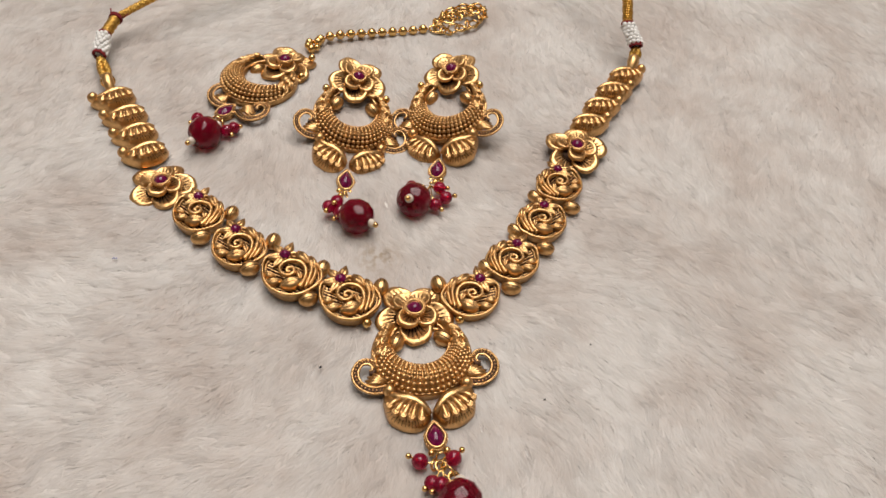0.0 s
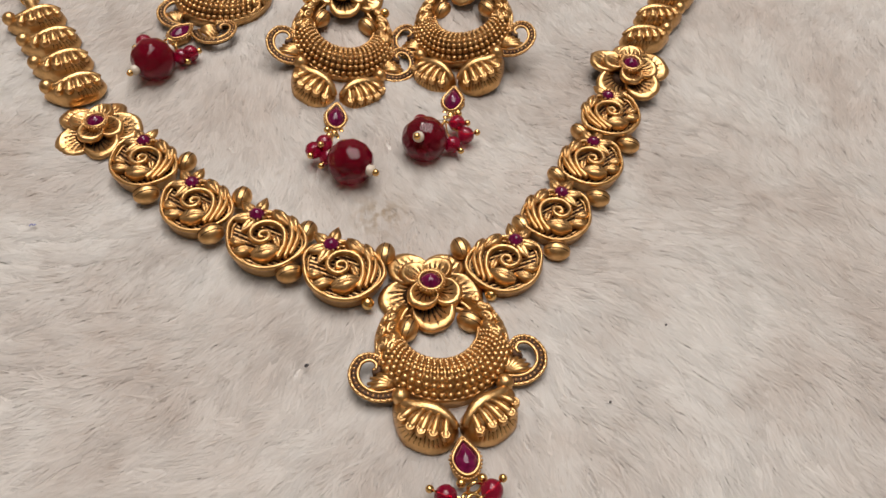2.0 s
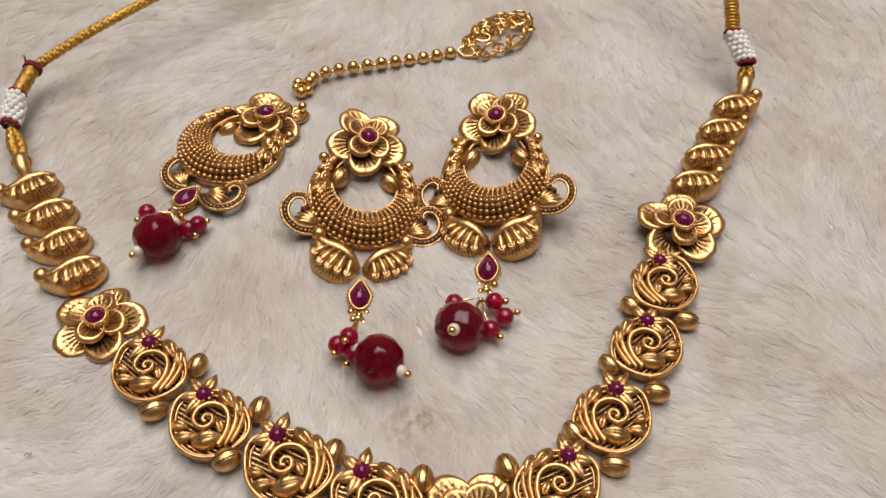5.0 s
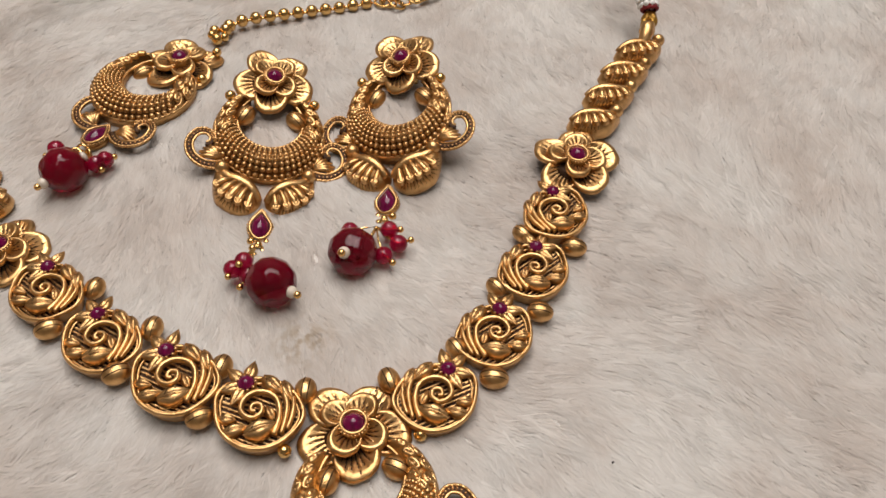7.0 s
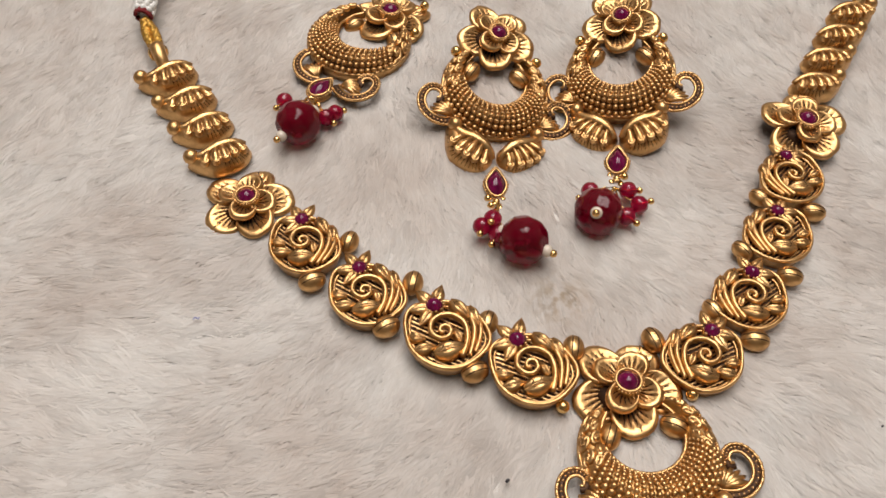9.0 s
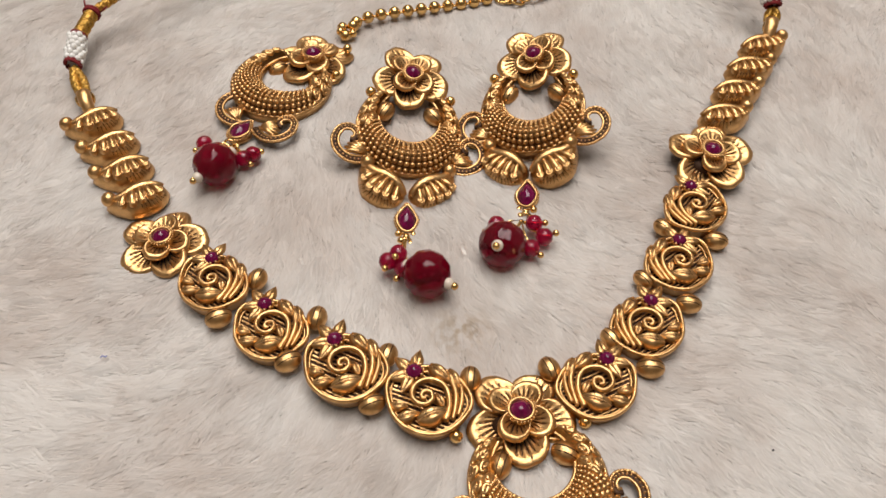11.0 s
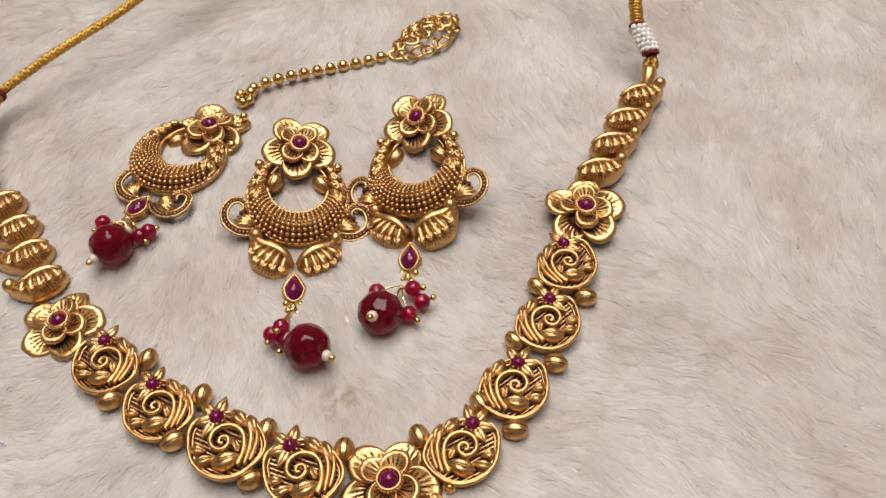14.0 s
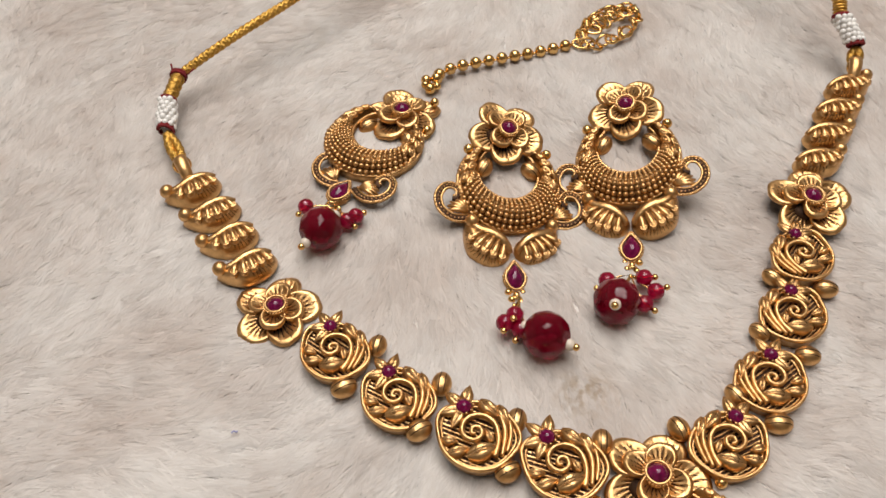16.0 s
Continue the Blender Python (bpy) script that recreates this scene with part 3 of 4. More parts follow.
def add_teardrop(parent, m):
    cup = part("teardrop_setting", TEARDROP, parent, m, "teardrop ruby in a beaded gold setting")
    part("ruby", DROP_RUBY, cup, at(0, -0.1, 1.9), "teardrop magenta ruby")


def faceted_mesh(name, r, facets, depth, mat, segs=44, rings=26):
    """A glass bead ground with flat facets whose edges stay a little rounded."""
    s = Shape()
    golden = math.pi * (3 - math.sqrt(5))
    normals = []
    for i in range(facets):
        z = 1 - 2 * (i + 0.5) / facets
        q = math.sqrt(1 - z * z)
        normals.append(Vector((q * math.cos(golden * i), q * math.sin(golden * i), z)))
    rows = []
    for i in range(rings + 1):
        a = math.pi * min(max(i, 0.02), rings - 0.02) / rings
        row = []
        for k in range(segs):
            b = 2 * math.pi * k / segs
            d = Vector((math.sin(a) * math.cos(b), math.sin(a) * math.sin(b), math.cos(a)))
            reach = min(1.0, depth / max(d.dot(m) for m in normals))
            row.append(d * r * reach)
        rows.append(row)
    s.grid(rows, True)
    return s.mesh(name, mat)


BIG_BEAD = faceted_mesh("glass_bead", 5.0, 40, 0.952, RED_GLASS, 60, 36)
SMALL_BEAD = faceted_mesh("small_bead", 1.9, 26, 0.95, PINK_GLASS, 24, 16)
PEARL_BEAD = small_ball_mesh("pearl", 1.0, PEARL)


def ring_mesh(name, r, wire, mat, squash=1.0):
    s = Shape()
    s.tube([(r * math.cos(t), r * squash * math.sin(t), 0) for t in (2 * math.pi * k / 18 for k in range(18))], wire, 7, loop=True)
    return s.mesh(name, mat)


WIRE_RING = ring_mesh("wire_ring", 1.2, 0.33, BRIGHT_GOLD)
CHAIN_LINK = ring_mesh("chain_link", 2.1, 0.40, BRIGHT_GOLD, 0.70)


def add_pin_bead(parent, centre, tip, root=None):
    """A faceted glass bead on a pin: the pin's ball shows at tip, its wire runs back to root."""
    c, t = Vector(centre), Vector(tip)
    way = (t - c).normalized()
    turn = Vector((0, 0, 1)).rotation_difference(way).to_matrix().to_4x4()
    bead = part("small_bead", SMALL_BEAD, parent, Matrix.Translation(c * MM) @ turn, "faceted pinkish red glass bead")
    part("pin_ball", GOLD_BALL, bead, at(0, 0, (t - c).length, s=0.72))
    if root is not None:
        back = turn.inverted() @ (Vector(root) - c)
        s = Shape()
        s.tube([(0, 0, (t - c).length), (0, 0, 0), tuple(back * 0.5 + Vector((0, 0, -0.6))), tuple(back)], 0.22, 5)
        part("pin_wire", s.mesh("pin_wire", BRIGHT_GOLD), bead)


def add_big_bead(parent, centre, tip, neck):
    """The large dark red bead, with a pearl and a gold ball at its lower end and a loop at its neck."""
    c, t, n = Vector(centre), Vector(tip), Vector(neck)
    way = (t - c).normalized()
    turn = Vector((0, 0, 1)).rotation_difference(way).to_matrix().to_4x4()
    bead = part("glass_bead", BIG_BEAD, parent, Matrix.Translation(c * MM) @ turn, "large faceted dark red glass bead")
    part("pearl", PEARL_BEAD, bead, at(0, 0, 5.2, s=1.25), "small white pearl")
    part("pin_ball", GOLD_BALL, bead, at(0, 0, 6.6, s=0.8))
    part("pearl", PEARL_BEAD, bead, at(0, 0, -5.0, s=(1.3, 1.3, 0.9)), "small white pearl")
    back = turn.inverted() @ (n - c)
    s = Shape()
    s.tube(smooth([(0, 0, -5.0), tuple(back * 0.6 + Vector((0, 0, -2.4))), tuple(back)], 4), 0.36, 6)
    part("pin_wire", s.mesh("pin_wire", BRIGHT_GOLD), bead)


def add_curls_and_lobes(parent, m=Matrix()):
    part("curl", CURL, parent, m @ at(-8.6, -21.1, -0.5, 2))
    part("curl", CURL, parent, m @ at(9.0, -21.3, -0.5, -3, s=(-1, 1, 1)))
    add_paisley("paisley_lobe", BIG_PAISLEY, parent, m @ at(-6.4, -28.6, -0.3, -30), "bulging gold paisley lobe")
    add_paisley("paisley_lobe", BIG_PAISLEY, parent, m @ at(6.4, -28.6, -0.3, 30, s=(-1, 1, 1)), "bulging gold paisley lobe")


def add_neck_links(parent, x, y, z):
    """Small loops and balls under the teardrop setting."""
    for dx, dy, dz in ((-1.6, 0.6, 0.2), (1.6, 0.5, 0.3), (0.0, -0.4, 0.9), (-1.1, -1.3, 0.8), (1.0, -1.8, 0.6), (-0.6, -2.9, 0.7), (0.7, -3.9, 0.6), (-0.9, -4.6, 0.4)):
        part("link_ball", GOLD_BALL, parent, at(x + dx, y + dy, z + dz, s=0.85))
    part("wire_ring", WIRE_RING, parent, at(x, y - 1.6, z + 0.5, rx=62, rz=10))
    part("wire_ring", WIRE_RING, parent, at(x + 0.4, y - 3.4, z + 0.4, rx=20, rz=40))
    part("wire_ring", WIRE_RING, parent, at(x + 1.2, y - 4.8, z + 0.3, rx=70, rz=-30, s=0.8))


# ---- the necklace ----
necklace = thing("necklace", "antique gold necklace with rubies lying open on fur", "necklace")


def medallion_edge(t):
    """The medallion's outline: round below, drawn out under the blossom and towards the next link."""
    def near(a, wide):
        d = (t - a + math.pi) % (2 * math.pi) - math.pi
        return math.exp(-(d / wide) ** 2)
    return 7.0 + 1.3 * near(2.45, 0.42) + 0.75 * near(-0.20, 0.40) - 0.35 * near(1.1, 0.5) - 0.40 * near(-2.2, 0.7)


def medallion_plate_mesh():
    """A plate whose darkened ground is ribbed with slanting hatch lines."""
    s = Shape()
    rings, n = 34, 150

    def wave(x, y):
        return math.sin(6.2 * (y + 0.55 * x))

    rows = []
    for i in range(rings):
        q = 1 - 0.97 * i / (rings - 1)
        row = []
        for k in range(n):
            t = 2 * math.pi * k / n
            r = q * (medallion_edge(t) - 0.1)
            x, y = r * math.cos(t), r * math.sin(t)
            row.append((x, y, 1.50 + 0.26 * wave(x, y)))
        rows.append(row)
    s.grid(rows, True)
    for i in range(rings - 1):
        for k in range(n):
            a, b = rows[i][k], rows[i + 1][(k + 1) % n]
            if wave((a[0] + b[0]) / 2, (a[1] + b[1]) / 2) < 0.45:
                s.slots[i * n + k] = 1
    s.fan(rows[-1], (0, 0, 1.5), 1)
    return s.mesh("medallion", GOLD, PATINA)


def medallion_rim_mesh():
    s = Shape()
    line = []
    for k in range(64):
        t = 2 * math.pi * k / 64
        r = medallion_edge(t)
        line.append((r * math.cos(t), r * math.sin(t), 2.35))
    s.tube(line, 0.42, 7, 1.6, loop=True)
    s.grid([[(0.93 * x, 0.93 * y, -0.8) for x, y, _ in line], [(1.03 * x, 1.04 * y, 2.0) for x, y, _ in line]], True)
    s.tube([(0.90 * x, 0.90 * y, 1.95) for x, y, _ in line], 0.24, 6, loop=True)
    return s.mesh("rim", GOLD)


def scroll_mesh():
    s = Shape()
    s.tube([(p.x, p.y, 2.75 + 0.35 * math.sin(i * 0.05)) for i, p in enumerate(smooth([(-0.4, 0.2), (-1.1, 0.4), (-0.9, 1.3), (0, 1.5), (0.7, 0.9), (0.6, -0.4), (-0.7, -1.2), (-2.1, -0.6), (-2.8, 0.8), (-2.2, 2.7), (-0.4, 3.8), (1.8, 3.5), (3.3, 2.0), (3.7, 0.0), (3.5, -2.0), (2.5, -4.6)], 5))], lambda u: 0.42 + 0.18 * u, 7, 1.4)
    return s.mesh("spiral_scroll", GOLD)


def stem_mesh(name, points, r):
    s = Shape()
    s.tube([(p.x, p.y, 2.7) for p in smooth(points, 5)], lambda u: r * (0.6 + 0.5 * math.sin(math.pi * (0.15 + 0.8 * u))), 7, 1.5)
    return s.mesh(name, GOLD)


def leaf_mesh(name, length, wide, high):
    """A leaf along +x with a groove down its middle and a curled tip."""
    s = Shape()
    rows = []
    for i in range(9):
        u = i / 8
        w = 0.5 * wide * math.sin(math.pi * (0.04 + 0.96 * u)) ** 0.8 * (1.15 - 0.5 * u) + 0.03
        x = -0.5 * length + u * length
        z = 0.55 * high * math.sin(math.pi * u)
        rows.append([(x, -w, 0.0), (x, -0.92 * w, 0.45 * high), (x, -0.5 * w, z + 0.62 * high), (x, -0.10 * w, z + 0.50 * high), (x, 0, z + 0.34 * high), (x, 0.10 * w, z + 0.50 * high), (x, 0.5 * w, z + 0.62 * high), (x, 0.92 * w, 0.45 * high), (x, w, 0.0)])
    s.grid(rows)
    s.grid([[r[0] for r in rows], [r[-1] for r in rows]])
    # engraved midrib and side veins, filled with dark patina
    over = 0.05 * high
    s.grid([[(r[3][0], r[3][1] * 0.9, r[4][2] + over) for r in rows[1:-1]], [(r[5][0], r[5][1] * 0.9, r[4][2] + over) for r in rows[1:-1]]], slot=1)
    for i in (2, 4, 6):
        for j, k in ((3, 2), (5, 6)):
            p, q = Vector(rows[i][j]), Vector(rows[i + 1][k])
            off = Vector((0.018 * length, 0, 0))
            up = Vector((0, 0, over))
            s.grid([[tuple(p - off + up), tuple(q - 0.4 * off + up)], [tuple(p + off + up), tuple(q + 0.4 * off + up)]], slot=1)
    return s.mesh(name, GOLD, PATINA)


def prong_mesh():
    s = Shape()
    s.dome(oval(1.75, 1.75, 16), 0.6, 2, z0=2.6, foot=1.2)
    for k in range(9):
        t = 2 * math.pi * k / 9
        s.ball((1.70 * math.cos(t), 1.70 * math.sin(t), 3.25), 0.33, segs=7, rings=5)
    return s.mesh("stone_setting", GOLD)


PLATE, RIM, SPIRAL = medallion_plate_mesh(), medallion_rim_mesh(), scroll_mesh()
STEM_LONG = stem_mesh("stem", [(4.4, 3.4), (5.0, 1.2), (4.8, -1.2), (3.8, -4.6)], 0.52)
STEM_SHORT = stem_mesh("stem", [(6.1, 2.2), (6.1, 0.2), (5.6, -1.9), (4.8, -3.9)], 0.42)
LEAF = leaf_mesh("leaf", 1.0, 0.5, 0.24)
BLOSSOM_PETAL = leaf_mesh("blossom_petal", 4.2, 2.7, 0.70)
SETTING = prong_mesh()
SMALL_RUBY = cabochon_mesh("small_ruby", 1.5, 1.5, 1.0)


def add_medallion(x, y, z, turn, flip, size):
    m = at(x, y, z + 1.0, turn, s=(flip * size, size, size))
    plate = part("medallion", PLATE, necklace, m, "round pierced gold medallion with scroll and leaves")
    part("rim", RIM, plate)
    part("spiral_scroll", SPIRAL, plate)
    part("stem", STEM_LONG, plate)
    part("stem", STEM_SHORT, plate)
    for lx, ly, a, size_x, size_y in ((2.7, 5.1, -50, 4.8, 5.6), (5.1, 3.6, -72, 4.2, 4.6), (-5.2, -0.5, -14, 3.0, 4.0), (-3.9, -2.8, 10, 4.0, 4.6), (0.5, -3.3, 14, 5.6, 7.0), (2.0, -0.1, 112, 2.9, 3.4)):
        part("leaf", LEAF, plate, at(lx, ly, 2.1, a, s=(1.04 * size_x, 1.06 * size_y, 0.60 * (size_x + size_y))))
    for a in (190, 236, 132, 70):
        part("blossom_petal", BLOSSOM_PETAL, plate, at(-1.9 + 2.7 * math.cos(radians(a)), 5.9 + 2.7 * math.sin(radians(a)), 2.5, a, ry=6))
    part("stone_setting", SETTING, plate, at(-1.9, 5.9, 0))
    part("ruby", SMALL_RUBY, plate, at(-1.9, 5.9, 3.25), "small magenta ruby")
    return plate


# centre x, y, height, turn, mirrored, size
for row in ((-15.6, 4.4, 0.2, 4, 1, 1.02), (-30.7, 11.9, 0.5, 0, 1, 1.03), (-45.2, 21.6, 0.0, -5, 1, 0.97), (-57.3, 33.4, 0.4, -12, 1, 0.95),
            (15.5, 5.4, 0.3, -8, -1, 0.98), (27.5, 17.8, 0.2, 2, -1, 0.97), (37.1, 32.7, 0.2, 6, -1, 0.95), (43.8, 46.9, 1.0, 17, -1, 0.93)):
    add_medallion(*row)

# the ribbed balls and the small end balls between the medallions: x, y, turn, size
for x, y, turn, size in ((-55.6, 25.6, 20, 1.05), (-48.6, 34.6, 70, 0.95), (-41.6, 14.9, 25, 1.05), (-36.4, 24.4, 75, 1.0), (-25.9, 4.9, 20, 1.0), (-22.9, 15.0, 70, 1.0),
                         (-7.6, 9.0, 80, 1.0), (7.4, 10.2, -70, 1.0), (26.4, 9.4, -10, 1.05), (20.2, 16.2, -60, 0.95), (37.0, 23.4, -15, 1.0), (29.3, 29.9, -50, 0.9), (46.4, 39.0, -15, 1.0), (36.3, 43.2, -50, 0.9)):
    part("ribbed_ball", BUD, necklace, at(x, y, 2.5, turn, s=size))
for x, y in ((-11.0, -2.4), (12.4, -0.9)):
    part("end_ball", GOLD_BALL, necklace, at(x, y, 2.2, s=1.25))

add_flower(necklace, at(0.9, 1.2, 0.4, 0, s=1.05), 0.0)
add_flower(necklace, at(-69.6, 47.0, -0.8, 0, s=0.98), 17.0)
add_flower(necklace, at(50.5, 61.8, 3.4, 0, rx=6, s=1.0), 20.0)

# paisley links towards the cord: x, y, z, turn
for x, y, z, turn in ((-75.6, 57.0, 0.0, 14), (-80.0, 65.2, 0.0, 13), (-84.4, 73.3, 0.0, 13), (-89.3, 81.2, 0.2, 16)):
    add_paisley("paisley_link", LINK_PAISLEY, necklace, at(x, y, z + 0.8, turn + 14), "domed gold paisley link")
for x, y, z, turn in ((56.8, 72.3, 3.4, 0), (61.7, 80.0, 3.8, 0), (66.8, 87.6, 4.2, 1), (72.0, 95.0, 4.8, 6)):
    add_paisley("paisley_link", LINK_PAISLEY, necklace, at(x, y, z, turn + 2, s=(-0.97, 0.92, 1.0)), "domed gold paisley link")

# the pendant hangs from the middle flower
pendant_turn = at(0.9, 1.0, 0.0, 7.0)
pendant = part("pendant", CRESCENT, necklace, pendant_turn @ at(0, 0, 1.0), "gold crescent pendant with curls and red bead drop")
part("satin_ground", groove_mesh(SATIN), pendant)
part("granulation", granule_mesh(0.36, 0.74), pendant)
for data in SCROLL_RIGHT + SCROLL_LEFT:
    part("horn_scroll", data, pendant)
part("bud", BUD, pendant, at(-5.8, -8.8, 1.2, 60))
part("bud", BUD, pendant, at(6.1, -8.6, 1.2, -35, s=1.05))
add_curls_and_lobes(necklace, pendant_turn @ at(0, 0, 0.8))


def placed(m, *p):
    """A point in the frame m, given in millimetres, as millimetres."""
    v = m @ (Vector(p) * MM)
    return v / MM


drop = pendant_turn
add_teardrop(necklace, drop @ at(-0.2, -35.6, 0.8, -2))
for dx, dy, dz in ((-1.7, -39.6, 2.0), (1.9, -39.4, 2.2)):
    part("link_ball", GOLD_BALL, necklace, drop @ at(dx, dy, dz, s=0.85))
for dx, dy, rx, rz in ((0.3, -40.9, 70, 10), (-0.2, -43.2, 15, 40), (1.2, -44.8, 60, -40), (2.2, -46.2, 20, 20), (-1.6, -42.8, 65, 60)):
    part("wire_ring", WIRE_RING, necklace, drop @ at(dx, dy, 2.4, rz, rx))
hub = placed(drop, 0.2, -42.8, 2.6)
for c, t in (((-4.6, -41.5, 2.4), (-7.0, -40.1, 2.8)), ((2.9, -41.9, 2.8), (5.0, -40.4, 3.4)), ((-2.7, -47.2, 2.6), (-4.5, -48.2, 2.6)), ((-0.9, -47.9, 2.8), (-3.1, -49.4, 3.2))):
    add_pin_bead(necklace, placed(drop, *c), placed(drop, *t), root=hub)
add_big_bead(necklace, placed(drop, 2.4, -52.9, 4.2), placed(drop, 1.6, -58.2, 4.0), placed(drop, 1.6, -45.6, 2.6))

# ---- cord, sleeves and hooks of the necklace ----


def strand_rope(name, path, r, mat, twist, strands=4):
    """A cord whose surface is braided: two sets of strands wind against each other and bulge where they pass over."""
    s = Shape()
    pts = [Vector(p) for p in path]
    rings, gone, sides = [], 0.0, 20
    for i, p in enumerate(pts):
        gone += (p - pts[i - 1]).length if i else 0.0
        ahead = (pts[min(i + 1, len(pts) - 1)] - pts[max(i - 1, 0)]).normalized()
        across = ahead.cross(Vector((0, 0, 1)))
        across = across.normalized() if across.length > 1e-6 else Vector((1, 0, 0))
        above = across.cross(ahead)
        ring = []
        for k in range(sides):
            a = 2 * math.pi * k / sides
            turn = 2 * math.pi * gone / twist
            over = max(math.cos(strands * (a + turn)), math.cos(strands * (a - turn)))
            ring.append(p + (across * math.cos(a) + above * math.sin(a)) * (r * (0.82 + 0.24 * over)))
        rings.append(ring)
    s.grid(rings, True)
    s.fan(rings[0][::-1], pts[0])
    s.fan(rings[-1], pts[-1])
    return s.mesh(name, mat)


def dense(points, step):
    """Points every step millimetres along a smooth line."""
    raw = smooth(points, 24)
    out, left = [raw[0]], step
    for a, b in zip(raw, raw[1:]):
        d = (b - a).length
        pos = 0.0
        while d - pos >= left:
            pos += left
            out.append(a + (b - a) * (pos / d))
            left = step
        left -= d - pos
    return out


cord_line = dense([(-95.2, 118.0, 7.5), (-88.0, 122.0, 10), (-78.4, 127.0, 13), (-64.8, 137.6, 14.5), (-53.2, 150.6, 14.8), (-37.8, 165.4, 14.5), (-28, 176, 12), (-23.5, 175.5, 9), (-20.6, 165.5, 7.2), (-16.4, 160.9, 6.6), (-10.6, 160.8, 6.6), (-2.0, 161.6, 7.5), (4.5, 166.5, 8.2), (12, 174, 9), (28, 180, 11), (46, 172, 15), (58, 155, 19.5), (65.6, 142.0, 22.5), (70.8, 133.5, 23.5), (73.6, 124.0, 23.0)], 0.22)
part("cord", strand_rope("cord", cord_line, 1.2, THREAD, 7.0, 4), necklace, None, "twisted golden thread cord")
knot_line = dense([(-20.0, 180, 9), (-17.0, 173, 9.6), (-13.0, 168, 10.0), (-9.6, 165.4, 9.0), (-9.6, 162.6, 6.8), (-13.0, 161.6, 6.5), (-16.0, 165.0, 8.8), (-14.2, 170.4, 10.2), (-10, 176, 9.0)], 0.4)
part("knot", strand_rope("knot", knot_line, 1.2, THREAD, 7.0, 4), necklace, None, "loose knot in the golden cord")


def add_sleeve(foot, mid, head):
    """A sleeve on the cord's end: white seed beads below, coiled gold thread above, tied with red thread."""
    f, m, h = Vector(foot), Vector(mid), Vector(head)
    coil = Shape()
    axis = (h - m).normalized()
    across = axis.cross(Vector((0, 0, 1))).normalized()
    above = across.cross(axis)
    turns, length = 17, (h - m).length
    coil.tube([m + axis * (length * i / (turns * 12)) + (across * math.cos(2 * math.pi * i / 12) + above * math.sin(2 * math.pi * i / 12)) * (1.5 + 0.12 * math.sin(1.7 * i)) for i in range(turns * 12 + 1)], 0.36, 5)
    coil.tube([m, h], 1.4, 10)
    sleeve = part("sleeve", coil.mesh("sleeve", THREAD), necklace, None, "coiled gold thread sleeve with white seed beads")
    for place in (f, m, h):
        tie = Shape()
        for lift in (-0.4, 0.25):
            tie.tube([place + axis * lift + (across * math.cos(t) + above * math.sin(t)) * 1.9 for t in (2 * math.pi * k / 14 for k in range(14))], 0.45, 5, loop=True)
        if place is h:
            tie.tube([h + across * 1.8, h + across * 3.2 + axis * 0.6 + above, h + across * 4.0 + axis * 1.4 + above * 1.4], 0.22, 4)
            tie.tube([h - across * 1.2 + above * 1.4, h - across * 1.8 + axis * 1.4 + above * 2.6], 0.22, 4)
        part("thread_tie", tie.mesh("thread_tie", RED_THREAD), sleeve, None, "dark red thread tie")
    low = (m - f)
    n = max(5, int(low.length / 1.28))
    for i in range(n):
        c = f + low * ((i + 0.5) / n)
        for k in range(9):
            t = 2 * math.pi * (k + 0.5 * (i % 2)) / 9
            p = c + (across * math.cos(t) + above * math.sin(t)) * (1.9 + 0.2 * math.sin(3 * k + i))
            part("seed_bead", SEED_BEAD, sleeve, at(p.x, p.y, p.z))
    return sleeve


SEED_BEAD = small_ball_mesh("seed_bead", 0.82, WHITE_BEAD, 8, 6)
add_sleeve((-97.2, 100.6, 5.5), (-97.2, 109.2, 6.8), (-95.2, 118.0, 7.5))
add_sleeve((75.6, 105.8, 12.0), (73.4, 112.6, 15.2), (73.6, 124.0, 23.0))


def add_hook(a, b, side):
    """A loop of thread from the sleeve through the gold eye of the last link."""
    a, b = Vector(a), Vector(b)
    mid = (a + b) / 2
    away = (b - a).cross(Vector((0, 0, 1))).normalized() * 1.0
    s = strand_rope("thread_loop", dense([tuple(a), tuple(mid + away), tuple(b), tuple(mid - away), tuple(a)], 0.4), 1.1, THREAD, 6.0, 3)
    part("thread_loop", s, necklace, None, "gold thread loop")
    strap = Shape()
    strap.tube(smooth([(b.x - side * 0.2, b.y - 0.4, b.z - 1.4), (b.x - side * 0.5, b.y + 0.6, b.z + 0.2), (b.x, b.y - 0.2, b.z + 1.6), (b.x + side * 0.9, b.y - 2.4, b.z + 1.2), (b.x + side * 1.8, b.y - 4.4, b.z - 0.4)], 6), lambda u: 1.35 + 0.30 * math.sin(math.pi * u), 12, 0.8)
    part("bail", strap.mesh("bail", GOLD), necklace, None, "smooth gold bail")
    part("wire_ring", WIRE_RING, necklace, at(b.x, b.y - 0.2, b.z, 20, 65, s=1.5))


add_hook((-97.0, 99.6, 5.0), (-92.6, 89.4, 4.0), 1)
add_hook((76.0, 105.2, 11.0), (74.6, 101.4, 8.6), -1)

# ---- earrings ----


def tilted(origin, up, across):
    """A pose in millimetres from an origin and two directions."""
    y = Vector(up).normalized()
    x = Vector(across)
    x = (x - y * x.dot(y)).normalized()
    z = x.cross(y)
    m = Matrix((x, y, z)).transposed().to_4x4()
    m.translation = Vector(origin) * MM
    return m


POST = Shape()
POST.tube([(0, 0, 1.2), (0, 0, -4.5)], 0.5, 8)
POST.tube([(0, 0, -2.2), (0, 0, -4.2)], 2.2, 14)
POST = POST.mesh("ear_post", BRIGHT_GOLD)


